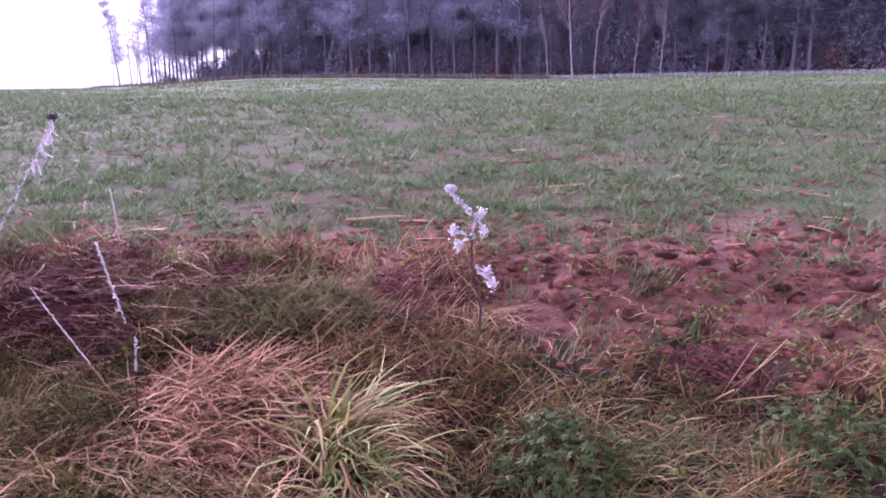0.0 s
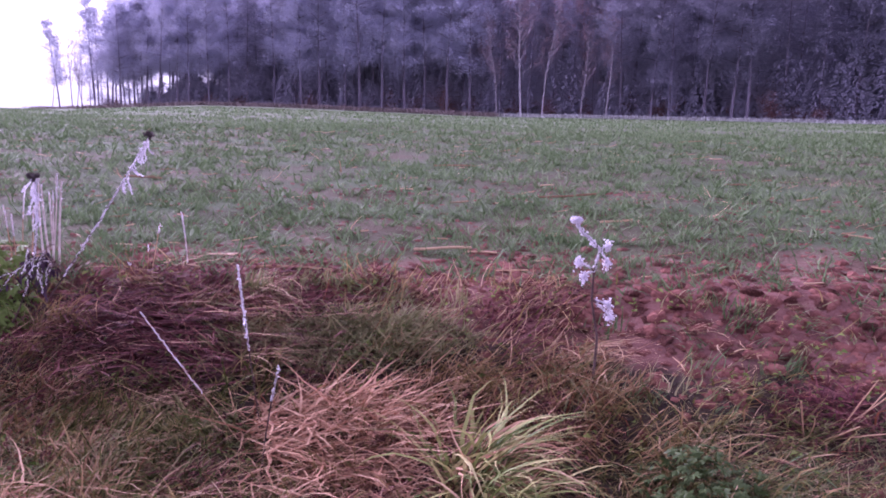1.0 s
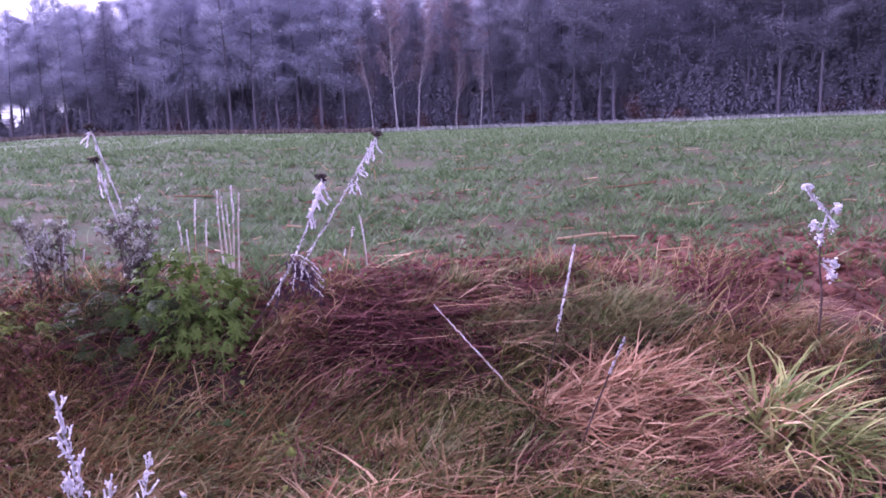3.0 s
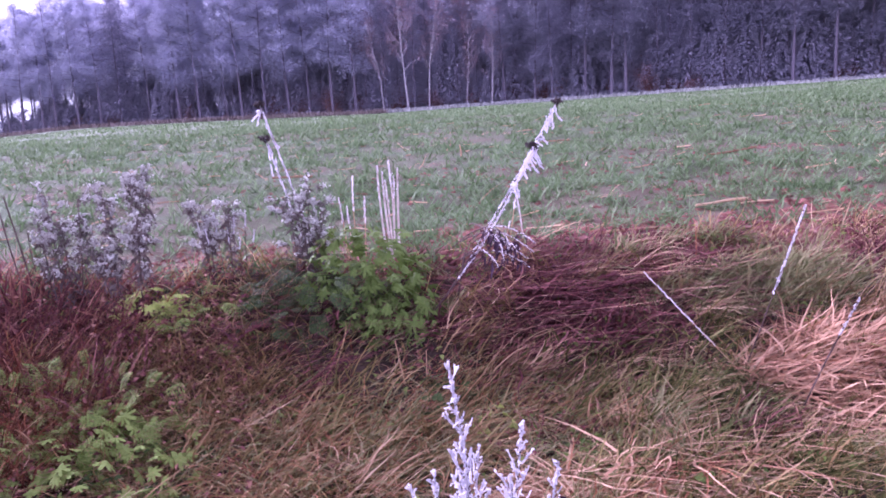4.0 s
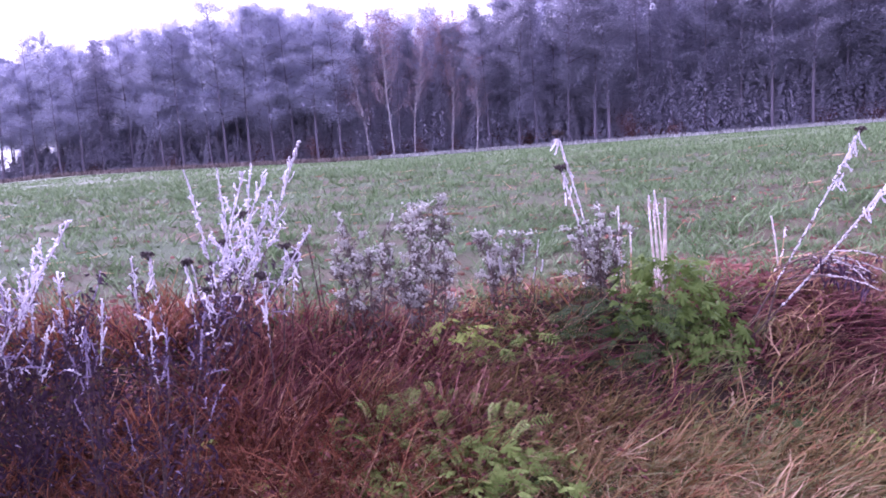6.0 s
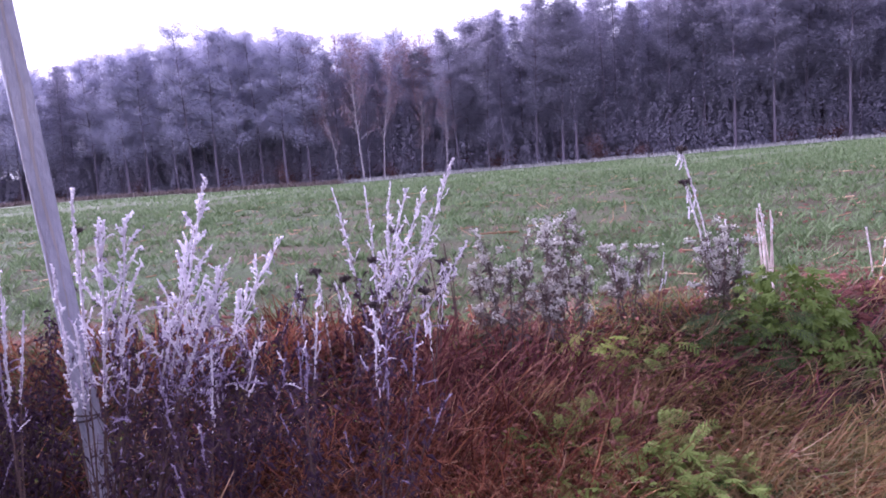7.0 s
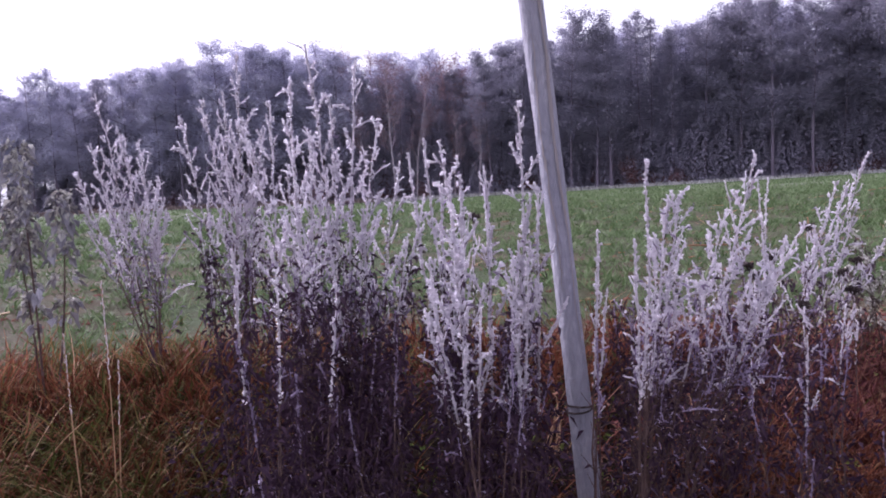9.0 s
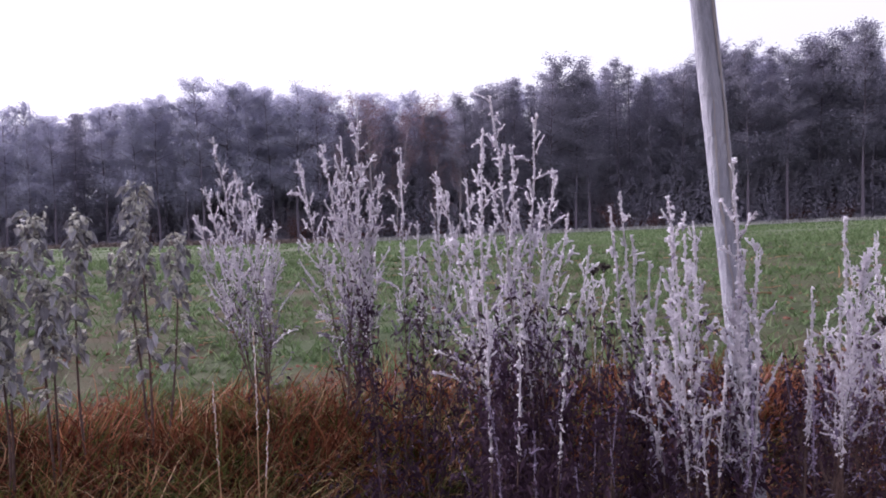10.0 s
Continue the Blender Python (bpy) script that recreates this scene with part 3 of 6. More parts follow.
        return blades("grass_wisps", p, ln * r.uniform(0.6, 1.15, len(x)), r.uniform(*wid, len(x)), np.clip(tilt + r.normal(0, 0.1, len(x)), 0.05, 1.02), r.uniform(0.1, 0.9, len(x)), mat, r, label, "grass", h, 4)

    patch("dry_grass_mat", 190, -2.1, 2.84, 0.75, 0.22, (0.3, 0.6), (0.007, 0.014), (0.92, 1.03), (0.0, 0.3), M_HAY, "long pale straws of a hay pile on the bank", 0.3, 0.9, 0.14, 6)
    patch("dark_stalk_mat", 48, -1.6, 3.9, 0.95, 0.36, (0.25, 0.6), (0.006, 0.012), (0.93, 1.04), (0.0, 0.2), M_HAY, "pale pinkish stalks lying over dark rotten ones", -0.1, 0.45, 0.2)
    patch("dark_stalk_mat", 45, -1.7, 4.2, 0.8, 0.2, (0.25, 0.55), (0.006, 0.012), (0.93, 1.04), (0.0, 0.2), M_STRAW, "straws laid along the field edge", 0.15, 0.35, 0.12)
    W = (0.005, 0.011)
    wisps(46, -5.6, -4.4, -1.7, -0.8, 14, (0.14, 0.32), W, (0.5, 1.0), M_HAY, "pinkish dry grass at the foot of dark weeds", -0.7, 1.1, 0.08, -0.4, 78)
    wisps(90, -4.7, -2.9, -1.9, -0.9, 24, (0.12, 0.3), W, (0.45, 1.0), M_STRAW, "tawny dry grass lying down the bank", -0.9, 0.9, 0.08, -0.2, 77)
    wisps(80, -5.3, -3.9, -1.0, 0.05, 28, (0.14, 0.34), W, (0.2, 0.8), M_PURPLE, "purple-brown dead weeds below the field edge", -1.2, 1.2, 0.07, -0.6, 76, 0.1)
    wisps(110, -6.2, -4.2, -2.5, -1.35, 26, (0.12, 0.3), W, (0.35, 0.95), M_MOSSGRASS, "light olive-brown grass at the foot of the bank", -0.9, 1.0, 0.08, -0.5, 73)
    wisps(46, -6.2, -4.2, -2.3, -0.9, 7, (0.16, 0.36), W, (0.4, 1.0), M_STRAW, "bent pale straws at the foot of the bank", -0.7, 1.2, 0.07, -0.5, 74)
    wisps(60, -9.2, -7.0, -2.0, -0.2, 20, (0.1, 0.26), W, (0.35, 0.95), M_MOSSGRASS, "light olive tufts among dark grass", -1.0, 1.2, 0.07, -0.4, 75)
    wisps(22, 0.5, 2.0, -1.7, -0.8, 30, (0.08, 0.2), W, (0.35, 0.95), M_MOSSGRASS, "short brown grass tufts below bare soil", -1.0, 1.2, 0.06, -0.3, 79)
    wisps(45, 0.25, 2.3, -1.5, -0.3, 8, (0.08, 0.2), W, (0.6, 1.02), M_STRAW, "pale straws strewn over red soil", -0.3, 1.3, 0.07, -0.6, 71)
    wisps(46, 0.2, 2.3, -1.3, -0.1, 22, (0.08, 0.18), W, (0.3, 0.9), M_GREENGRASS, "grey-green tufts on red soil", -0.8, 1.2, 0.06, -0.4, 72)
    wisps(150, -4.7, 0.5, -1.8, -0.2, 26, (0.16, 0.36), W, (0.5, 0.95), M_STRAW, "wisps of pale straw lying over the bank", -0.5, 0.7, 0.05, 0.0, 41)
    wisps(138, -4.6, 0.5, -1.7, -0.1, 34, (0.14, 0.3), W, (0.35, 0.9), M_MOSSGRASS, "tufts of olive and brown grass on the bank", -1.2, 0.8, 0.07, -0.2, 42)
    wisps(122, -4.6, 0.5, -1.7, 0.0, 34, (0.1, 0.24), W, (0.3, 0.85), M_GREENGRASS, "tufts of grey-green grass on the bank", -1.2, 0.9, 0.06, -0.1, 43)
    wisps(170, -4.9, 0.1, -1.5, 0.05, 36, (0.16, 0.36), W, (0.5, 1.0), M_DARKSTRAW, "bunches of dark rotten stalks on the bank", 0.0, 0.9, 0.08, -0.1, 44)
    wisps(60, -4.4, -0.9, -0.9, -0.05, 22, (0.2, 0.45), W, (0.75, 1.02), M_DARKSTRAW, "dark brown stalks laid below the field edge", 0.1, 0.5, 0.06, -0.3, 45, 0.16)
    wisps(34, -2.7, -0.9, -0.8, -0.1, 14, (0.2, 0.45), W, (0.8, 1.02), M_STRAW, "pale stalks laid below the field edge", 0.1, 0.4, 0.05, -0.3, 46, 0.18)
    wisps(70, -2.9, -0.7, -0.7, 0.05, 30, (0.08, 0.2), W, (0.3, 0.85), M_GREENGRASS, "small green tufts among laid stalks", -1.2, 0.9, 0.05, -0.1, 47, 0.1)
    wisps(110, -7.2, -4.4, -1.9, -0.2, 26, (0.16, 0.36), W, (0.35, 0.95), M_PURPLE, "purple-brown dead grass under the weeds", -0.9, 0.9, 0.07, -0.3, 48)
    wisps(60, -7.2, -4.3, -1.9, -0.5, 8, (0.16, 0.4), W, (0.3, 0.95), M_STRAW, "few pale straws under the weeds", -0.6, 0.9, 0.05, -0.3, 49)
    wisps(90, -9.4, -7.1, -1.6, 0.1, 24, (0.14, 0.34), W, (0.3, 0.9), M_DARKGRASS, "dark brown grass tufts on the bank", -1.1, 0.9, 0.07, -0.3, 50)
    wisps(90, -2.3, -1.3, -1.8, -0.7, 30, (0.1, 0.26), W, (0.35, 0.95), M_DARKOLIVE, "dark olive grass tufts on the bank", -1.0, 0.9, 0.07, -0.4, 54)
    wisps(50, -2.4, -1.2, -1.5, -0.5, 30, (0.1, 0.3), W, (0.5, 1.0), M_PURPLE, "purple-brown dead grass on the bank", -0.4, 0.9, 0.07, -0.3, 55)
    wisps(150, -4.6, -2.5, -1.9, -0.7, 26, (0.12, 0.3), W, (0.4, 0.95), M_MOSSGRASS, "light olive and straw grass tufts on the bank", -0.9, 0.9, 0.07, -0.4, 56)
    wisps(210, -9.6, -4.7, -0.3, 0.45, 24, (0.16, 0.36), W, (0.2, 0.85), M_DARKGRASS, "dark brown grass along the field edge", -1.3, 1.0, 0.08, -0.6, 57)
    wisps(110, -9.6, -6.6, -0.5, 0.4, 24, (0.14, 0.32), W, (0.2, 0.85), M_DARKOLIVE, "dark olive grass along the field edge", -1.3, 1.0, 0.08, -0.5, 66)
    wisps(45, -9.6, -4.7, -0.3, 0.5, 22, (0.16, 0.34), W, (0.2, 0.85), M_RUST, "rust-brown grass along the field edge", -1.3, 1.0, 0.08, -0.2, 58)
    wisps(12, 0.9, 2.2, -1.2, -0.5, 18, (0.1, 0.24), W, (0.35, 0.95), M_PURPLE, "purple-brown dead stems over red soil", -0.6, 1.2, 0.06, -0.3, 59)
    wisps(60, 0.2, 2.4, -1.4, 0.2, 20, (0.07, 0.16), W, (0.2, 0.8), M_CROP, "stray green tufts on red soil", -1.2, 1.2, 0.05, -0.2, 60)
    wisps(420, -3.0, 1.6, 0.1, 2.4, 20, (0.06, 0.14), (0.006, 0.012), (0.2, 0.85), M_CROP, "tufts of young crop near the field edge", -1.2, 1.6, 0.05, -0.5, 61, 0.0)
    wisps(150, -9.2, -6.7, -1.9, 0.1, 8, (0.18, 0.42), W, (0.35, 1.0), M_STRAW, "bent pale straws in dark grass", -0.5, 1.3, 0.06, -0.6, 62)
    wisps(70, -8.9, -6.7, -1.5, -0.1, 24, (0.08, 0.22), W, (0.25, 0.9), M_GREENGRASS, "green grass tufts in dark dead grass", -1.2, 1.2, 0.06, -0.2, 63)
    wisps(70, -0.1, 1.5, -1.8, -0.8, 26, (0.1, 0.24), W, (0.3, 0.95), M_DARKOLIVE, "dark olive grass tufts at the foot of the bank", -1.0, 1.2, 0.07, -0.4, 64)
    wisps(260, -6, 7, 1.0, 9.0, 3, (0.1, 0.3), (0.006, 0.012), (0.7, 1.0), M_HAY, "stray straws among the young crop", 0.0, 1.2, 0.06, -0.5, 65, 0.02)
    wisps(60, -9.4, -7.0, -1.7, -0.2, 22, (0.12, 0.3), W, (0.3, 0.9), M_MOSSGRASS, "olive grass tufts on the bank", -1.1, 0.9, 0.06, 0.0, 51)
    wisps(34, -2.0, -0.7, -1.7, -0.9, 26, (0.1, 0.26), W, (0.3, 0.9), M_MOSSGRASS, "olive grass tufts among pale hay", -1.1, 0.9, 0.06, -0.3, 53)
    wisps(60, -9.4, -7.0, -1.5, 0.1, 7, (0.2, 0.45), W, (0.4, 1.0), M_STRAW, "bent pale straws over dark grass", -0.6, 1.2, 0.05, -0.3, 52)

    def litter(name, n, x0, x1, d0, d1, size, mat, label, cat, seed, thr=-2.0, lift=0.05):
        """Small leaves scattered in drifts."""
        x, d = r.uniform(x0, x1, n), r.uniform(d0, d1, n)
        k = bumps(x, d, 0.35, seed) + r.normal(0, 0.25, n) > thr
        x, d = x[k], d[k]
        c = roots_at(x, d, -0.01) + np.stack([0 * x, 0 * x, r.uniform(0, lift, len(x))], 1)
        sp = Soup()
        sp.leaflets(c, r.normal(0, 1, (len(x), 3)) * [1, 1, 0.35] + [0, 0, 0.25], r.uniform(*size, len(x)), r.uniform(size[0] * 0.5, size[1] * 0.6, len(x)), r, 0.25)
        return tagged(sp.done(name, mat), label, cat, kind="stuff")

    litter("low_herbs", 9000, -9.5, 2.2, -2.2, 0.0, (0.018, 0.05), M_GREYLEAF, "small green herb leaves among the grass", "herbs", 31, 0.25)
    litter("low_herbs", 2600, -4.5, 0.2, -1.9, -0.4, (0.02, 0.05), M_LEAF, "small fresh green leaves among the grass", "herbs", 33, 0.45)
    litter("leaf_litter", 7000, -5, 0.3, -1.6, 0.1, (0.015, 0.045), M_DARKSTRAW, "dark withered leaves and litter on the bank", "litter", 35, 0.1, 0.04)
    litter("leaf_litter", 12000, -7.3, -4.9, -1.9, -0.3, (0.015, 0.04), M_DEADLEAF, "dark purple withered leaves under the frosted weeds", "litter", 37, -0.2, 0.16)
    litter("leaf_litter", 9000, -5.9, -3.4, -1.5, 0.05, (0.015, 0.04), M_PURPLE, "purple-brown withered leaves below the field edge", "litter", 38, -0.1, 0.14)
    litter("leaf_litter", 4000, -3.4, 0.2, -1.2, 0.1, (0.015, 0.035), M_PURPLE, "purple-brown withered leaves among the grass", "litter", 39, 0.15, 0.06)
    # clods of red earth along the edge
    ico = bmesh.new()
    bmesh.ops.create_icosphere(ico, subdivisions=2, radius=1)
    bv = np.array([w.co[:] for w in ico.verts])
    bf = [[w.index for w in f.verts] for f in ico.faces]
    ico.free()
    soup = Soup()
    lumps = []
    for k in range(5600):
        x = r.uniform(-2.9, 4.0) if k % 5 else r.uniform(-9, -2.9)
        d = r.normal(*((0.25, 0.42) if x > -0.3 else (0.12, 0.22))) - (0.5 * min(1.4, max(0, x + 0.15)) * r.uniform(0, 1.5)) + (0.25 if x < -3 else 0)
        q = roots_at(np.array([x]), np.array([d]), 0)[0]
        s = min(0.036, abs(r.normal(0.014, 0.012)) + 0.008)
        if k % 4 == 3:
            d, s = r.uniform(0.3, 3.2), s * 0.8
            q = roots_at(np.array([x]), np.array([d]), 0)[0]
        if x > -0.2 and d < 0.8 and k % 3:
            s *= 1.45
        q[2] -= 0.35 * s
        if s > 0.03 and len(lumps) < 295 and -2.5 < x < 2.6:
            lumps.append((q, s))
            continue
        soup.add(q + (bv * (1 + r.normal(0, 0.17, (42, 1)))) * s * np.array([r.uniform(0.8, 1.4), r.uniform(0.8, 1.3), r.uniform(0.5, 0.9)]), bf)
    tagged(soup.done("soil_clods", M_SOIL, smooth=True), "crumbly clods of red earth at the field edge", "soil", kind="stuff")
    shapes = []
    for q, s in lumps:
        m = Matrix.LocRotScale(q, Euler((r.normal(0, 0.4), r.normal(0, 0.4), r.uniform(0, 6.28))), (s * r.uniform(0.9, 1.5), s * r.uniform(0.9, 1.3), s * r.uniform(0.4, 0.7)))
        if len(shapes) < 6:
            ob = mesh_object("clod", bv * (1 + r.normal(0, 0.17, (42, 1))), bf, M_SOIL, GROUND[0], smooth=True)
            shapes.append(ob)
        else:
            ob = part_from("clod", shapes[r.integers(0, 6)], GROUND[0])
        ob.matrix_local = m
    patch("dark_stalk_mat", 420, 1.22, 3.36, 0.26, 0.14, (0.14, 0.32), (0.005, 0.010), (0.7, 1.0), (0.1, 0.6), M_DARKSTRAW, "dark heap of rotten stalks on red soil", 2.6, 0.9, 0.16)
    # broken straw lying on the crop
    soup = Soup()
    for k in range(330):
        d = 0.1 + 11 * r.uniform() ** 1.5
        q = roots_at(np.array([r.uniform(-9, 9)]), np.array([d]), -0.012)[0]
        a, ln = r.normal(0, 0.5), r.uniform(0.05, 0.22)
        soup.tube(branch_pts(q, (math.cos(a), math.sin(a), r.normal(0.03, 0.05)), ln, r, 2, 0, 0.08), r.uniform(0.003, 0.006), 4)
    for x, y, ln, a in ((0.45, 6.75, 0.5, 0.03), (0.75, 5.8, 0.26, 0.2), (3.9, 13.2, 0.4, 0.0), (-0.62, 5.0, 0.36, -0.06), (-1.5, 4.45, 0.4, -0.05), (-0.3, 9.2, 0.5, 0.1), (2.6, 8.1, 0.3, 0.1), (-3.2, 7.6, 0.35, 0.0)):
        q = np.array([x, y, float(land(x, y)) + 0.03])
        soup.tube(branch_pts(q, (math.cos(a), math.sin(a), 0.02), ln, r, 4, 0, 0.05), 0.009, 5)
    tagged(soup.done("straw_litter", M_STRAW), "broken pale straw scattered over the field", "straw", kind="stuff")


EDGE = [(-59, 142), (-31, 124), (-8, 116), (8, 110), (28, 99), (62, 74), (110, 40), (150, 5)]


def branch_pts(p, way, length, r, n=4, sag=0.0, wob=0.08):
    way = np.asarray(way, float) / np.linalg.norm(way)
    pts = [np.asarray(p, float)]
    for i in range(n):
        way = way + r.normal(0, wob, 3) - np.array([0, 0, sag / n])
        way /= np.linalg.norm(way)
        pts.append(pts[-1] + way * length / n)
    return np.array(pts)


cover()

# ---- the wood ----
def needles(soup, pts, spread, count, size, r):
    """Sprays of needle-covered twigs along a limb."""
    t = r.uniform(0.25, 1.0, count) * (len(pts) - 1)
    i = np.minimum(t.astype(int), len(pts) - 2)
    c = pts[i] + (pts[i + 1] - pts[i]) * (t - i)[:, None] + r.normal(0, spread, (count, 3)) * [1, 1, 0.55]
    way = r.normal(0, 1, (count, 3)) * [1, 1, 0.35] + [0, 0, 0.15]
    soup.leaflets(c, way, r.uniform(0.7, 1.5, count) * size, r.uniform(0.35, 0.7, count) * size, r, 0.1)


def make_pine(height, r, bare=0.5, mat=None):
    tree = thing("pine_tree", (0, 0, 0), "tall dark pine with a bare lower trunk at the wood's edge", "tree", "trees of the wood")
    wood, leaf = Soup(), Soup()
    stem = branch_pts((0, 0, -0.3), (r.normal(0, 0.02), r.normal(0, 0.02), 1), height, r, 9, 0, 0.02)
    wood.tube(stem, np.linspace(0.2, 0.03, 10), 6)
    zz = np.linspace(0, 1, 10)
    for k in range(46):
        u = bare + (1 - bare) * (k + r.uniform(0, 1)) / 46
        p = np.array([np.interp(u, zz, stem[:, a]) for a in range(3)])
        ang = r.uniform(0, 6.28)
        top = (u - bare) / (1 - bare)
        ln = height * (0.05 + 0.13 * math.sin(min(1, top * 1.15 + 0.12) * 2.7)) * r.uniform(0.6, 1.2)
        pts = branch_pts(p, (math.cos(ang), math.sin(ang), 0.25 + 0.5 * top), ln, r, 4, 0.1, 0.1)
        wood.tube(pts, np.linspace(0.05, 0.012, 5), 4, False)
        needles(leaf, pts, 0.42 + 0.4 * (1 - top), 200, 0.29, r)
    for k in range(9):
        u = r.uniform(0.15, bare)
        p = np.array([np.interp(u, zz, stem[:, a]) for a in range(3)])
        ang = r.uniform(0, 6.28)
        wood.tube(branch_pts(p, (math.cos(ang), math.sin(ang), 0.1), r.uniform(0.6, 2.0), r, 3, 0.3), [0.03, 0.02, 0.012, 0.006], 3, False)
    wood.done("trunk", M_BARK, tree)
    leaf.done("crown", mat or M_NEEDLE, tree)
    return tree


def make_spruce(height, r):
    tree = thing("spruce_tree", (0, 0, 0), "dark narrow spruce with drooping boughs in the wood", "tree", "trees of the wood")
    wood, leaf = Soup(), Soup()
    stem = branch_pts((0, 0, -0.3), (0, 0, 1), height, r, 8, 0, 0.01)
    wood.tube(stem, np.linspace(0.18, 0.02, 9), 6)
    n = 70
    for k in range(n):
        u = 0.10 + 0.9 * (k + r.uniform(0, 1)) / n
        z = u * height
        ang = k * 2.4 + r.uniform(-0.4, 0.4)
        ln = (1 - u) ** 0.75 * height * 0.17 * r.uniform(0.65, 1.15) + 0.25
        pts = branch_pts((0, 0, z), (math.cos(ang), math.sin(ang), 0.12), ln, r, 3, 0.55, 0.06)
        wood.tube(pts, np.linspace(0.035, 0.008, 4), 3, False)
        needles(leaf, pts, 0.3 + 0.25 * (1 - u), 90, 0.27, r)
    wood.done("trunk", M_BARK, tree)
    leaf.done("crown", M_SPRUCE, tree)
    return tree


def make_bare(name, height, r, bark, twig, label, dense=1.0, lean=0.0):
    tree = thing(name, (0, 0, 0), label, "tree", "trees of the wood")
    wood, leaf = Soup(), Soup()
    stem = branch_pts((0, 0, -0.3), (lean, 0, 1), height, r, 9, 0, 0.035)
    wood.tube(stem, np.linspace(0.13, 0.015, 10), 6)
    zz = np.linspace(0, 1, 10)
    for k in range(26):
        u = 0.3 + 0.68 * (k + r.uniform(0, 1)) / 26
        p = np.array([np.interp(u, zz, stem[:, a]) for a in range(3)])
        ang = r.uniform(0, 6.28)
        ln = height * (0.10 + 0.16 * (1 - u)) * r.uniform(0.6, 1.2)
        pts = branch_pts(p, (math.cos(ang), math.sin(ang), 1.1), ln, r, 4, -0.1, 0.12)
        wood.tube(pts, np.linspace(0.04, 0.008, 5), 4, False)
        for q in range(int(7 * dense)):
            i = r.integers(1, 5)
            tw = branch_pts(pts[i], r.normal(0, 1, 3) + [math.cos(ang), math.sin(ang), 0.7], r.uniform(0.5, 1.3), r, 2, 0.3, 0.2)
            leaf.tube(tw, [0.016, 0.011, 0.006], 3, False)
        cnt = int(24 * dense)
        t = r.integers(2, 5, cnt)
        c = pts[t] + r.normal(0, 0.4, (cnt, 3))
        leaf.leaflets(c, r.normal(0, 1, (cnt, 3)) + [0, 0, 0.6], r.uniform(0.3, 0.9, cnt), 0.035, r, 0.15)
    wood.done("trunk", bark, tree)
    leaf.done("crown", twig, tree)
    return tree


def make_shrub(r, mat, label, size):
    tree = thing("shrub", (0, 0, 0), label, "shrub", "undergrowth along the wood")
    wood, leaf = Soup(), Soup()
    for k in range(12):
        ang = r.uniform(0, 6.28)
        pts = branch_pts((r.normal(0, 0.2), r.normal(0, 0.2), -0.1), (math.cos(ang) * 0.6, math.sin(ang) * 0.6, 1), size * r.uniform(0.6, 1.1), r, 4, 0.2, 0.15)
        wood.tube(pts, np.linspace(0.025, 0.006, 5), 3, False)
        cnt = 70
        t = r.integers(1, 5, cnt)
        leaf.leaflets(pts[t] + r.normal(0, 0.22 * size ** 0.5, (cnt, 3)), r.normal(0, 1, (cnt, 3)) + [0, 0, 0.5], r.uniform(0.15, 0.5, cnt), 0.06, r, 0.2)
    wood.done("stem", M_STEM, tree)
    leaf.done("brushwood", mat, tree)
    return tree


def edge_point(s):
    pts = np.array(EDGE, float)
    seg = np.r_[0, np.cumsum(np.hypot(*np.diff(pts, axis=0).T))]
    return np.array([np.interp(s, seg, pts[:, 0]), np.interp(s, seg, pts[:, 1])]), seg


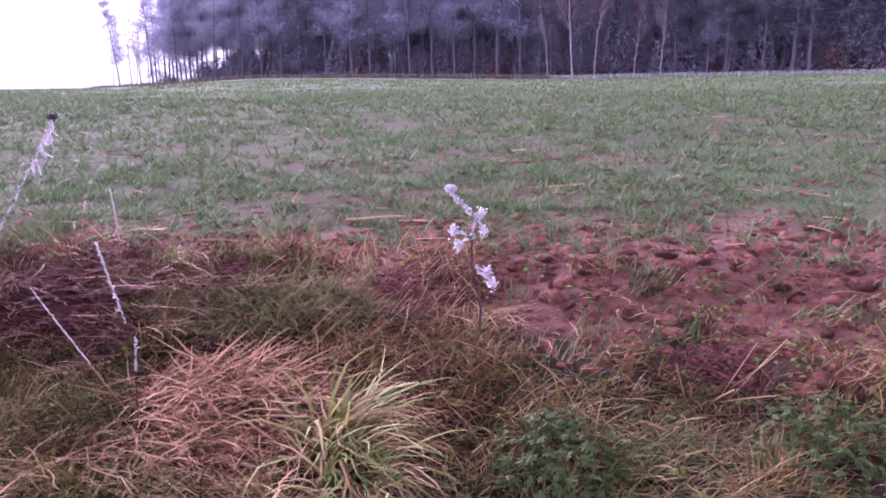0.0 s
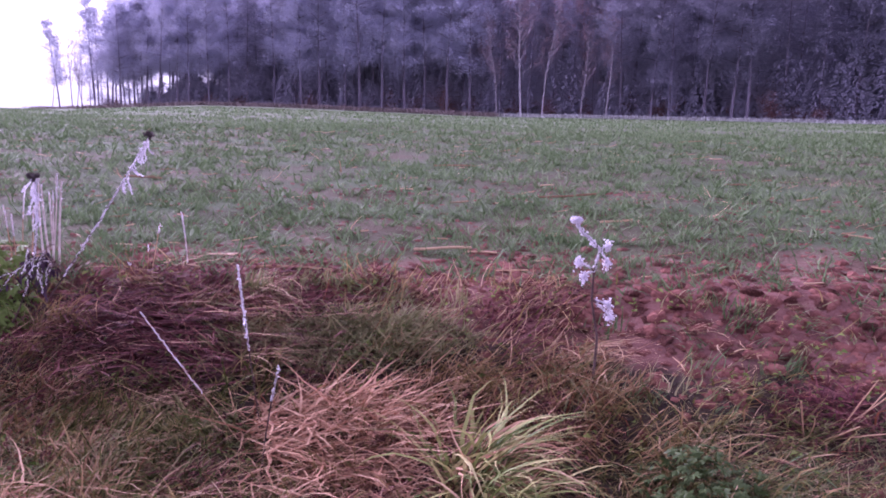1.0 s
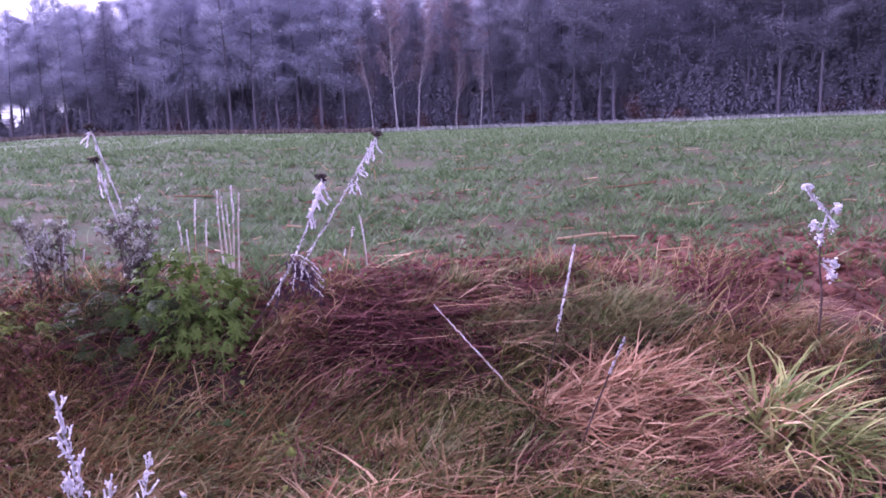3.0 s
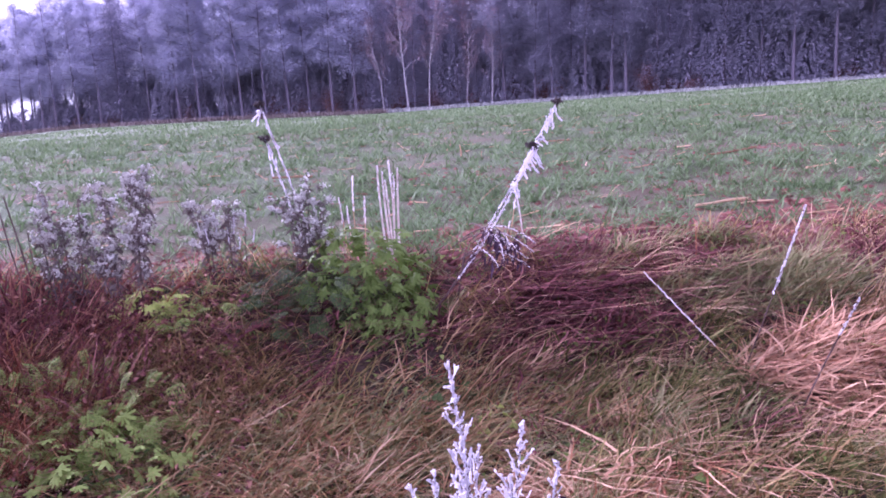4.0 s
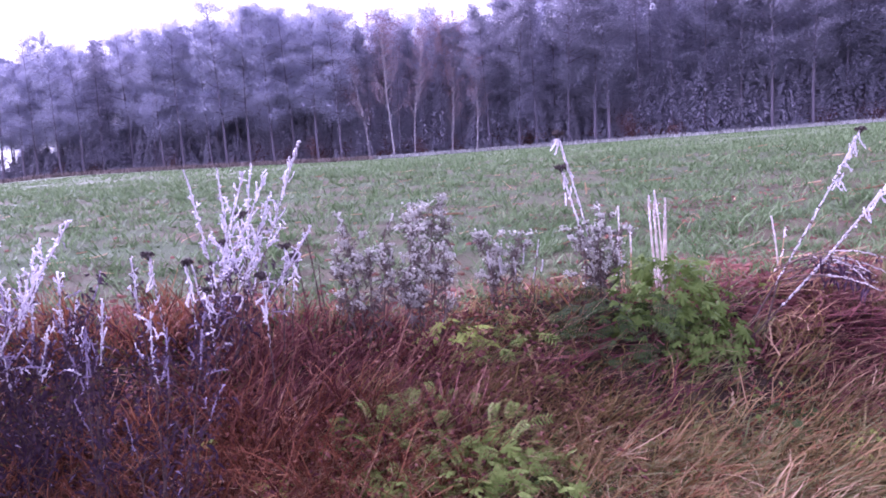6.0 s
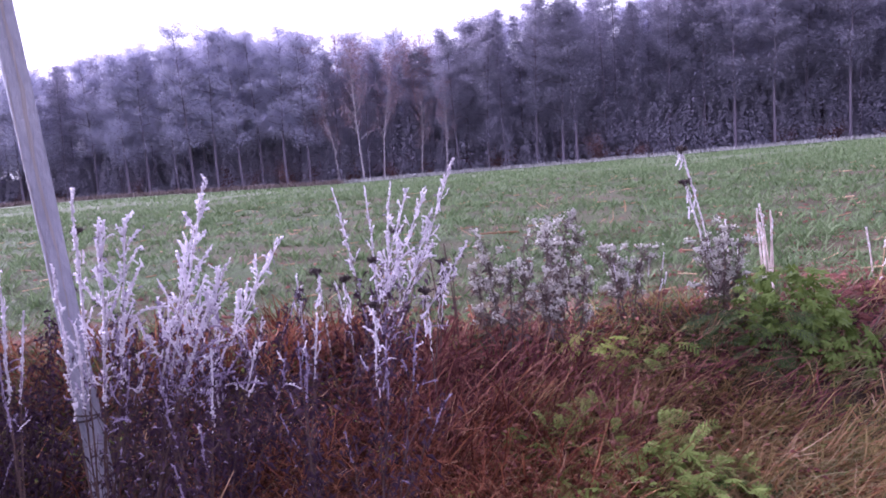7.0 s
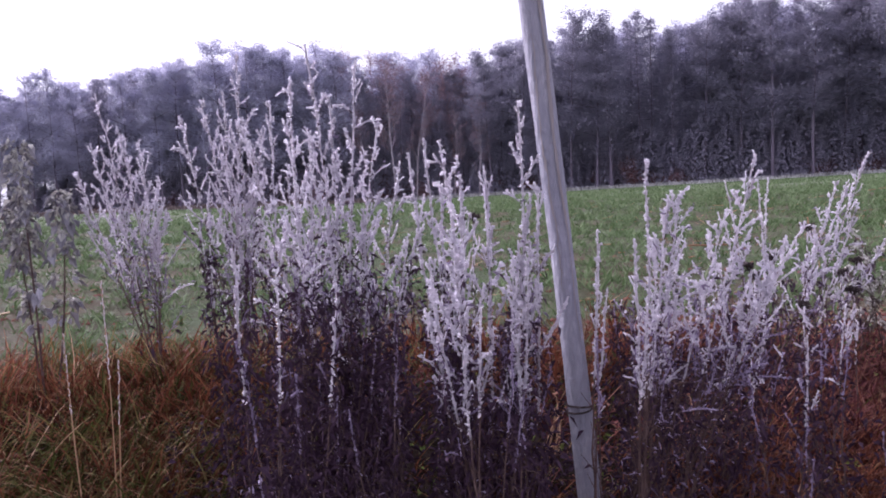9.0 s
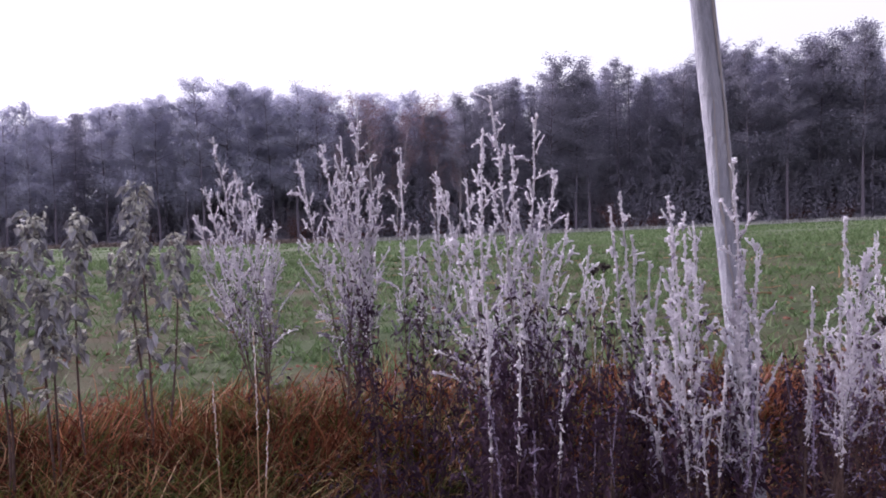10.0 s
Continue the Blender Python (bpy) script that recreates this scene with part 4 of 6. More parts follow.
def build_wood():
    r = np.random.default_rng(33)
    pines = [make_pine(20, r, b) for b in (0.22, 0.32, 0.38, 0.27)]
    # pines in the paler colour that imitates haze
    hazed = [make_pine(20, r, b, M_HAZED) for b in (0.25, 0.35, 0.3)]
    for o in hazed:
        o["label"] = "tall pine, haze imitated by a paler needle colour"
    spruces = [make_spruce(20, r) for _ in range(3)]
    birches = [make_bare("birch_tree", 18, r, M_BIRCH, M_TWIG, "bare birch with a pale trunk before the dark conifers", 1.0, l) for l in (-0.03, 0.02, -0.01)]
    birches += [make_bare("bare_tree", 18, r, M_TWIG, M_TWIG, "leafless reddish tree among the conifers", 1.7, l) for l in (0.02, -0.03)]
    bares = [make_bare("bare_tree", 15, r, M_PALETWIG, M_PALETWIG, "leafless tree whose pale colour imitates bright haze", 0.7, l) for l in (-0.15, 0.1)]
    shrubs = [make_shrub(r, m, t, s) for m, t, s in ((M_SHRUB, "rust-brown leafless shrub at the foot of the wood", 3.0), (M_PALETWIG, "pale scrub at the foot of the wood", 2.2), (M_SHRUB, "low rust-brown undergrowth of the wood", 2.0))]
    used = set()

    left = list(pines + hazed + spruces + birches + bares + shrubs)

    def put(proto, x, y, scale, turn, lean=0.0):
        ob = proto if proto.name not in used else copy_thing(proto, Matrix())
        used.add(proto.name)
        ob.matrix_basis = Matrix.LocRotScale((x, y, float(land(x, y)) - 0.1), Euler((lean, lean * 0.5, turn)), (scale * r.uniform(0.85, 1.1), scale * r.uniform(0.85, 1.1), scale))

    _, seg = edge_point(0)
    total = seg[-1]
    # height of the canopy along the edge
    def canopy(x):
        return np.interp(x, [-62, -50, -31, -8, 8, 20, 26, 29, 36, 62, 110], [14.5, 17, 18.8, 21.8, 21.8, 20, 18.6, 20.2, 20.8, 21.3, 21.5])

    for row, back in enumerate((0, 3.5, 7.5, 12, 17, 23, 30)):
        s = r.uniform(0, 2)
        while s < total:
            p, _ = edge_point(s)
            q, _ = edge_point(min(total, s + 1))
            way = (q - p) / (np.linalg.norm(q - p) + 1e-9)
            out = np.array([-way[1], way[0]])
            x, y = p + out * (back + r.uniform(-1.3, 1.3)) + way * r.uniform(-0.8, 0.8)
            s += r.uniform(2.3, 3.9) * (1.0 if row < 3 else 1.4 if row < 5 else 1.8)
            if x < -42 and row > 2 or x < -14 and row > 4 or y < 48:
                continue
            h = canopy(p[0]) * r.uniform(0.87, 1.0) / 20
            kind = r.uniform()
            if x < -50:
                put(bares[r.integers(0, 2)] if kind < 0.9 else hazed[r.integers(0, 3)], x, y, h, r.uniform(0, 6.28), r.normal(0, 0.03))
            elif 10 < p[0] < 27 and row < 3:
                if kind < 0.45 and row:
                    put(birches[3 + r.integers(0, 2)], x, y, h * 1.1, r.uniform(0, 6.28), r.normal(0, 0.02))
                elif kind < 0.85:
                    put(spruces[r.integers(0, 3)], x, y, h * r.uniform(0.5, 0.85), r.uniform(0, 6.28))
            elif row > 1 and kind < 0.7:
                put(hazed[r.integers(0, 3)], x, y, h, r.uniform(0, 6.28), r.normal(0, 0.015))
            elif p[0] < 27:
                put((hazed[r.integers(0, 3)] if p[0] + r.normal(0, 6) < 12 else pines[r.integers(0, 4)]) if kind < 0.85 else spruces[r.integers(0, 3)], x, y, h, r.uniform(0, 6.28), r.normal(0, 0.015))
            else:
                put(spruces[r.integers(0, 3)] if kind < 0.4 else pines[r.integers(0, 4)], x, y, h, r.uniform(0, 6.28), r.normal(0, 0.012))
    # pale birch trunks at the edge
    for k, (x, y, h) in enumerate(((14.8, 101.6, 1.0), (17.6, 102.4, 0.9), (22.1, 100.6, 0.62), (24.7, 98.6, 0.66), (12.2, 105.0, 0.7))):
        put(birches[k % 3], x, y, h, r.uniform(0, 6.28), 0.0)
    # taller pines behind the birches close the wood
    for k, x in enumerate((6, 10, 13.5, 17, 20.5, 24, 28)):
        put(hazed[k % 3], x, 121 - 0.4 * x + r.uniform(-2, 2), 0.9 + 0.1 * (k % 2), r.uniform(0, 6.28))
        put(pines[k % 4], x + 1.7, 116 - 0.4 * x + r.uniform(-2, 2), 0.82, r.uniform(0, 6.28))
    # thicket of young conifers and branches that fills the wood, in colours paled for haze
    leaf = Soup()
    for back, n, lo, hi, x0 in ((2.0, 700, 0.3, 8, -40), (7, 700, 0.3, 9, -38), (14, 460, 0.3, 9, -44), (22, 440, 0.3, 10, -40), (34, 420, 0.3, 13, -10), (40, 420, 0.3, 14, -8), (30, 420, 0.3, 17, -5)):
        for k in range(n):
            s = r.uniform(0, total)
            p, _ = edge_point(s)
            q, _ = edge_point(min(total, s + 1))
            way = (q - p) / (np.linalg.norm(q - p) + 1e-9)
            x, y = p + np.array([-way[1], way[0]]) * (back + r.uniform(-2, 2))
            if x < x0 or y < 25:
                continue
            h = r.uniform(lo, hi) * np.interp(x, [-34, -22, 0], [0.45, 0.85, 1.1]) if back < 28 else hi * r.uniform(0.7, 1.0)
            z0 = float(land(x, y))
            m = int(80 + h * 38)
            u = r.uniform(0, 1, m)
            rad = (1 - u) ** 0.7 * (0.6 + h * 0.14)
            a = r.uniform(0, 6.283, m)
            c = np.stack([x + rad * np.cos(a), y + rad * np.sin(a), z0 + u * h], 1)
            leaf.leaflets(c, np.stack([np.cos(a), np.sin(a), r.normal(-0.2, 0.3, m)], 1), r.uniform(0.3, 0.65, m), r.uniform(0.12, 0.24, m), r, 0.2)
    tagged(leaf.done("thicket", M_THICKET), "thicket of young conifers inside the wood, coloured pale for haze", "undergrowth", kind="stuff")
    # undergrowth
    s = 0.0
    while s < total:
        p, _ = edge_point(s)
        s += r.uniform(1.2, 3.0)
        if p[1] < 30 or p[0] < -48:
            continue
        k = r.uniform()
        put(shrubs[1] if (p[0] < -14 and k < 0.55) else shrubs[0 if k < 0.6 else 2], p[0] + r.normal(0, 1), p[1] + r.uniform(-1.0, 5), r.uniform(0.6, 1.3) * (1 if p[0] > -5 else 0.8), r.uniform(0, 6.28))

    for n, proto in enumerate(left):
        if proto.name not in used:
            put(proto, 20 + n, 112 + n, 0.9, 1.0)


build_wood()

# ---- wooden pole ----
def build_pole():
    lean = np.array([-0.0824, 0.0105, 1.0])
    foot = np.array([-5.995, 3.852, 1.0]) - lean * 0.95
    pole = thing("wooden_pole", foot.tolist(), "weathered grey wooden pole leaning among frosted weeds", "pole")
    r = np.random.default_rng(3)
    n, sides = 60, 24
    z, a = np.linspace(0, 4.2, n), np.arange(sides) * 2 * np.pi / sides
    zz, aa = np.meshgrid(z, a, indexing="ij")
    rad = 0.039 - 0.001 * zz + 0.0016 * np.sin(zz * 4.1) + 0.0012 * np.sin(3 * aa + zz * 1.3) + r.normal(0, 0.0004, zz.shape)
    bow = 0.006 * np.sin(zz * 1.4)
    v = np.stack([lean[0] * zz + bow + rad * np.cos(aa), lean[1] * zz + rad * np.sin(aa), zz], -1).reshape(-1, 3)
    f = [[i * sides + j, i * sides + (j + 1) % sides, (i + 1) * sides + (j + 1) % sides, (i + 1) * sides + j] for i in range(n - 1) for j in range(sides)] + [[(n - 1) * sides + j for j in range(sides)]]
    shaft = mesh_object("shaft", v, f, M_POLE, pole, smooth=True)
    # a long strip where the bark has come off, and a cord tied low down
    s = Soup()
    for ang, z0, z1, w in ((-1.25, 0.9, 3.9, 0.30), (-2.2, 1.1, 1.9, 0.16), (-0.6, 2.1, 3.2, 0.14)):
        k = 40
        zs = np.linspace(z0, z1, k)
        wid = w * np.sin(np.linspace(0.05, 3.09, k)) ** 0.5 * (1 + r.normal(0, 0.3, k))
        mid = ang + 0.16 * np.sin(zs * 3) + 0.08 * np.sin(zs * 11) + r.normal(0, 0.06, k)
        rows = []
        for i in range(k):
            rr = 0.039 - 0.001 * zs[i] + 0.0016 * math.sin(zs[i] * 4.1) + 0.0022
            for q in (-0.5, 0.0, 0.5):
                g = mid[i] + wid[i] * q
                rows.append([lean[0] * zs[i] + 0.006 * math.sin(zs[i] * 1.4) + rr * math.cos(g), lean[1] * zs[i] + rr * math.sin(g), zs[i]])
        s.add(rows, [[i * 3 + j, i * 3 + j + 1, i * 3 + j + 4, i * 3 + j + 3] for i in range(k - 1) for j in range(2)])
    s.done("peeled_strip", M_POLECORE, pole, "paler strip of bare wood", smooth=True)
    s = Soup()
    t = np.linspace(0, 4 * np.pi, 40)
    zc = 0.72 + 0.012 * np.sin(t * 0.5)
    s.tube(np.stack([lean[0] * zc + 0.042 * np.cos(t), lean[1] * zc + 0.042 * np.sin(t), zc], 1), 0.0035, 5)
    s.done("cord", M_SEED, pole, "dark cord tied round the pole")


build_pole()


# ---- frosted weeds ----
def curve(base, tip, bow, n=12):
    base, tip = np.asarray(base, float), np.asarray(tip, float)
    mid = (base + tip) / 2 + np.asarray(bow, float)
    t = np.linspace(0, 1, n)[:, None]
    return (1 - t) ** 2 * base + 2 * t * (1 - t) * mid + t * t * tip


def along(pts, u):
    t = np.asarray(u) * (len(pts) - 1)
    i = np.minimum(t.astype(int), len(pts) - 2)
    return pts[i] + (pts[i + 1] - pts[i]) * (t - i)[:, None], pts[i + 1] - pts[i]


def frost_on(soup, pts, r, u0=0.0, size=0.0055, gap=0.006, jit=0.004):
    """A knobbly crust of rime round a stem, with crystals standing out of it."""
    ln = np.linalg.norm(np.diff(pts, axis=0), axis=1).sum() * (1 - u0)
    n = max(3, int(ln / 0.0075))
    c, _ = along(pts, np.linspace(u0, 1, n))
    c = c + r.normal(0, 0.0012, c.shape)
    rad = size * r.uniform(0.62, 1.0, n)
    rad[0] *= 0.4
    soup.tube(c, rad, 5)
    m = max(2, int(ln / (gap * 1.8)))
    c, _ = along(pts, r.uniform(u0, 1, m))
    soup.clumps(c + r.normal(0, size * 0.75, c.shape), r.uniform(0.5, 1.1, m) * size, r)


def icy(soup, parent, place, name="hoarfrost", mat=None, label="white hoarfrost crust"):
    ob = soup.done(name, mat or M_FROST, parent, label, shift=place)
    ob["kind"] = "stuff"
    return ob


def beads(soup, pts, r, u0, size, gap=0.0056):
    """Small knobs of rime strung unevenly along a twig, some standing off it."""
    ln = np.linalg.norm(np.diff(pts, axis=0), axis=1).sum() * (1 - u0)
    n = max(2, int(ln / gap))
    u = np.clip(np.linspace(u0, 1, n) + r.normal(0, 0.3 / n, n), 0, 1)
    c, _ = along(pts, u)
    off = r.normal(0, 1, (n, 3))
    off /= np.linalg.norm(off, axis=1, keepdims=True) + 1e-9
    big = size * np.clip(r.normal(1.25, 0.4, n), 0.45, 2.2)
    soup.clumps(c + off * big[:, None] * r.uniform(0.1, 0.9, (n, 1)), big, r)


def frosted_stem(plant, place, base, tip, r, twigs=20, reach=0.13, bare=0.3, thick=0.0035, name="stem", size=0.0052, leafy=1.0, rime=0.9, fill=1.0):
    """A slender panicle: side branches rise steeply from the stem, longest below and shorter to the top, strung with rimed knobs; dark dead leaves low down."""
    base, tip = np.asarray(base, float), np.asarray(tip, float)
    lean = tip - base
    ln = np.linalg.norm(lean)
    bow = np.array([-lean[0], -lean[1], 0]) * 0.05 + r.normal(0, 0.02, 3) * ln
    t = np.linspace(0, 1, 18)
    ph = r.uniform(0, 6.28, 2)
    pts = curve(base, tip, bow, 18)
    pts[:, 0] += 0.009 * np.sin(9 * t + ph[0]) * t * (1 - t * 0.6)
    pts[:, 1] += 0.009 * np.sin(8 * t + ph[1]) * t * (1 - t * 0.6)
    pts += np.r_[np.zeros((1, 3)), r.normal(0, 0.002, (17, 3))]
    wood, ice, dead, twig, thin = Soup(), Soup(), Soup(), Soup(), Soup()
    wood.tube(pts, np.linspace(thick, 0.0012, 18), 5)
    bare = max(bare, min(0.72, (rime - base[2]) / max(0.2, tip[2] - base[2])))

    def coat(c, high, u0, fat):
        """White knobs high up, thin rime coloured darker for shade lower down."""
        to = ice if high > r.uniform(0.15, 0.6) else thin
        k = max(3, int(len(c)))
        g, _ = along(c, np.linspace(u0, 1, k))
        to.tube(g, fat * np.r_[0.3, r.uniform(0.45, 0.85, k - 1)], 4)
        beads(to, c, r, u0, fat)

    def frosty(z):
        return float(np.clip((z - rime + 0.02) / 0.34 + r.normal(0, 0.18), 0, 1))

    tall = float(np.clip((tip[2] - rime) / 0.4, 0, 1))
    coat(pts, tall, max(bare, 0.55) + 0.28 * (1 - tall) * (1 - bare), size * (0.75 + 0.25 * tall))
    lo = 0.16
    count = int(twigs * 1.15 + 3)
    u = lo + (0.985 - lo) * ((np.arange(count) + r.uniform(0, 1, count)) / count) ** 0.8
    p, way = along(pts, u)
    for k in range(count):
        w = way[k] / np.linalg.norm(way[k])
        a = k * 2.4 + r.uniform(-0.5, 0.5)
        side = np.array([math.cos(a), math.sin(a), 0.0])
        top = (u[k] - lo) / (1 - lo)
        tl = 2.0 * reach * (0.1 + (1 - top) ** 0.9 * min(1.0, 0.5 + top * 1.5)) * r.uniform(0.55, 1.15)
        high = frosty(p[k][2] + 0.35 * tl)
        drop = r.uniform() < 0.12 + 0.2 * (1 - high)
        tw = branch_pts(p[k], w * 0.85 + side * r.uniform(0.38, 0.75), tl, r, 7, 0.8 if drop else -0.55, 0.07)
        twig.tube(tw, np.linspace(0.0017, 0.0007, 8), 3, False)
        fat = size * (0.62 + 0.38 * high) * r.uniform(0.8, 1.1)
        if high > 0.05:
            coat(tw, high, 0.08 + 0.3 * r.uniform() + 0.35 * (1 - high), fat)
            m = int(tl / 0.028)
            c, d = along(tw, 0.2 + 0.75 * (np.arange(m) + r.uniform(0, 1, m)) / max(1, m))
            for q in range(m):          # short shoots along the branch, most of them rising
                g = d[q] / (np.linalg.norm(d[q]) + 1e-9)
                sl = r.uniform(0.012, 0.036) * (1.15 - 0.6 * q / max(1, m))
                shoot = branch_pts(c[q], g * 0.7 + r.normal(0, 0.5, 3) + [0, 0, 0.25], sl, r, 3, r.choice([-0.5, -0.3, 0.8]), 0.12)
                coat(shoot, high, 0.0, fat * 0.85)
        n = int(fill * 130 * tl * (0.1 + 0.25 * high + 1.6 * high * (1 - high)) * (1 - 0.75 * top))
        c, _ = along(tw, r.uniform(0.0, 1.0, n))
        thin.leaflets(c + r.normal(0, 0.012, c.shape), r.normal(0, 0.8, (n, 3)) + [0, 0, 0.5], r.uniform(0.012, 0.032, n), r.uniform(0.003, 0.007, n), r, 0.4)
        n = int(13 * leafy * (1 - high))
        c, _ = along(tw, r.uniform(0.0, 1 - 0.3 * high, n))
        dead.leaflets(c + r.normal(0, 0.014, c.shape), r.normal(0, 1, (n, 3)) + [0, 0, -0.3], r.uniform(0.012, 0.036, n), r.uniform(0.006, 0.012, n), r, 0.4)
    n = int(42 * (0.3 + bare) * leafy)
    c, _ = along(pts, r.uniform(0.03, min(0.62, bare + 0.15), n))
    dead.leaflets(c + r.normal(0, 0.04, c.shape), r.normal(0, 1, (n, 3)) * [1, 1, 0.4] + [0, 0, -0.4], r.uniform(0.02, 0.05, n), r.uniform(0.008, 0.016, n), r, 0.5)
    stem = wood.done(name, M_STEM, plant, shift=place)
    icy(twig, stem, place, "twig_growth", M_STEM, "thin dark side twigs")
    if ice.n:
        icy(ice, stem, place)
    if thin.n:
        icy(thin, stem, place, "rime", M_SHADERIME, "thin rime on twigs, shade painted into its grey")
    if dead.n:
        icy(dead, stem, place, "withered_leaf", M_DEADLEAF, "shrivelled dark leaves")
    return pts


def mugwort(bx, by, tips, seed, label, twigs=16, reach=0.11, bare=0.35, sprawl=0.09, extra=0, size=0.0043, leafy=1.0, rime=1.02, fill=1.0):
    r = np.random.default_rng(seed)
    place = (bx, by, float(land(bx, by)))
    plant = thing("frosted_mugwort", place, label, "weed", "frosted weeds on the bank")
    tips = [np.array(t, float) for t in tips]
    for k in range(extra):          # shorter stems that fill the plant
        t = tips[r.integers(0, len(tips))]
        q = np.array(place) + (t - place) * r.uniform(0.4, 0.8) + r.normal(0, 0.1, 3) * [1, 1, 0.3]
        tips.append(q)
    for t in tips:
        x, y = bx + r.normal(0, sprawl) + 0.06 * (t[0] - bx), by + r.normal(0, sprawl * 0.7) + 0.06 * (t[1] - by)
        z = float(land(x, y)) - 0.02
        ln = math.dist((x, y, z), t)
        frosted_stem(plant, place, (x, y, z), t, r, max(6, int(twigs * min(1.2, ln / 0.9))), reach * min(1.15, ln / 0.9 + 0.2), bare, 0.0042, size=size, leafy=leafy, rime=rime, fill=fill)
    return plant


TALL = "tall bushy mugwort thickly coated in white hoarfrost"
mugwort(-6.39, 3.52, [(-6.28, 3.5, 1.7), (-6.35, 3.57, 1.54), (-6.42, 3.57, 1.52), (-6.25, 3.43, 1.48), (-6.51, 3.45, 1.6), (-6.53, 3.53, 1.31), (-6.54, 3.56, 1.16)], 101, TALL + " beside the pole", 15, 0.125, 0.35, 0.06, 2, size=0.0044, rime=0.88)
mugwort(-6.38, 3.44, [(-6.29, 3.5, 1.34), (-6.31, 3.5, 1.2), (-6.26, 3.48, 1.46), (-6.51, 3.38, 1.51), (-6.58, 3.33, 1.27), (-6.33, 3.42, 1.25), (-6.36, 3.35, 1.31)], 102, "bushy mugwort white with hoarfrost beside the pole", 11, 0.085, 0.35, 0.05, 1, size=0.0042, rime=0.88)
mugwort(-6.76, 4.0, [(-6.61, 4.0, 1.9), (-6.76, 4.0, 1.95), (-6.82, 3.92, 1.83), (-6.7, 3.99, 1.79), (-6.97, 3.9, 1.7), (-6.82, 4.1, 1.7), (-6.47, 4.09, 1.58), (-6.55, 4.01, 1.72)], 103, TALL, 17, 0.132, 0.48, 0.07, 4)
mugwort(-6.6, 3.95, [(-6.62, 3.95, 1.44), (-6.39, 4.1, 1.48), (-6.5, 3.9, 1.35), (-6.75, 3.85, 1.4)], 104, "mid-height mugwort stems greyed by hoarfrost", 13, 0.1, 0.43, 0.07, 2)
mugwort(-7.02, 5.2, [(-6.93, 5.2, 2.13), (-7.09, 5.22, 1.93), (-7.19, 5.29, 1.87), (-7.0, 5.28, 1.98), (-6.84, 5.2, 1.8), (-6.92, 5.18, 1.85)], 105, TALL + " at the field edge", 18, 0.13, 0.5, 0.04, 1, leafy=0.2)
mugwort(-6.73, 4.8, [(-6.82, 4.9, 1.89), (-6.66, 4.92, 1.77), (-6.76, 4.88, 1.59), (-6.63, 4.82, 1.58)], 106, TALL, 15, 0.11, 0.50, 0.06, 1, leafy=0.25)
mugwort(-7.35, 5.4, [(-7.54, 5.4, 1.99), (-7.46, 5.35, 1.84), (-7.38, 5.48, 1.76), (-7.63, 5.29, 1.63), (-7.3, 5.29, 1.6), (-7.58, 5.43, 1.77)], 107, "fan-shaped frosted mugwort with a dark bare foot", 17, 0.13, 0.5, 0.02, 0, leafy=0.15)
mugwort(-6.43, 3.78, [(-6.47, 3.75, 1.63), (-6.53, 3.7, 1.59), (-6.43, 3.76, 1.51), (-6.35, 3.74, 1.41), (-6.41, 3.71, 1.43)], 108, "thin frosted mugwort stems behind a larger plant", 11, 0.070, 0.48, 0.06, 1)
mugwort(-6.95, 3.45, [(-6.93, 3.42, 1.31), (-7.03, 3.38, 1.37), (-6.78, 3.48, 1.26), (-7.03, 3.38, 1.13), (-6.9, 3.43, 1.06), (-6.79, 3.52, 0.97)], 109, "low frosted mugwort with dark purple leaves below", 11, 0.070, 0.43, 0.05, 2, rime=1.05)
mugwort(-6.44, 3.36, [(-6.33, 3.34, 1.3), (-6.4, 3.28, 1.12), (-6.48, 3.28, 1.2), (-6.5, 3.32, 1.11)], 110, "low frosted mugwort before the pole", 8, 0.05, 0.43, 0.03, 0, rime=1.0, leafy=0.05)
mugwort(-5.93, 3.56, [(-5.9, 3.51, 1.54), (-5.97, 3.46, 1.33), (-5.93, 3.48, 1.14), (-5.84, 3.55, 1.2), (-5.87, 3.59, 1.1)], 111, "slender frosted mugwort leaning against the pole", 9, 0.05, 0.48, 0.02, 0, rime=0.85, leafy=0.05)
mugwort(-5.96, 3.62, [(-5.52, 3.56, 1.53), (-5.57, 3.63, 1.38), (-5.29, 3.62, 1.33), (-5.48, 3.49, 1.27), (-5.76, 3.57, 1.44), (-5.83, 3.51, 1.44), (-5.52, 3.48, 1.21)], 112, "sprawling frosted mugwort leaning over the dead grass", 20, 0.14, 0.34, 0.05, 2, rime=0.88, leafy=0.25)
mugwort(-5.02, 4.22, [(-4.47, 4.24, 1.56), (-4.62, 4.18, 1.43), (-4.72, 4.14, 1.45), (-5.19, 4.22, 1.12), (-4.46, 4.16, 1.2), (-4.61, 4.14, 1.36)], 113, "slanting frosted mugwort at the field edge", 16, 0.088, 0.43, 0.05, 1, rime=0.85, leafy=0.5)
mugwort(-4.83, 4.5, [(-4.96, 4.5, 1.47), (-4.82, 4.48, 1.47), (-4.67, 4.6, 1.47)], 114, "three upright frosted stems at the field edge", 9, 0.044, 0.38, 0.03, 1, rime=0.85)
mugwort(-5.27, 3.55, [(-5.2, 3.55, 1.07), (-5.33, 3.61, 0.9), (-5.27, 3.58, 0.98), (-5.26, 3.49, 0.98)], 115, "low frosted mugwort in dark dead grass", 11, 0.095, 0.33, 0.05, 1, rime=0.84, leafy=0.5)
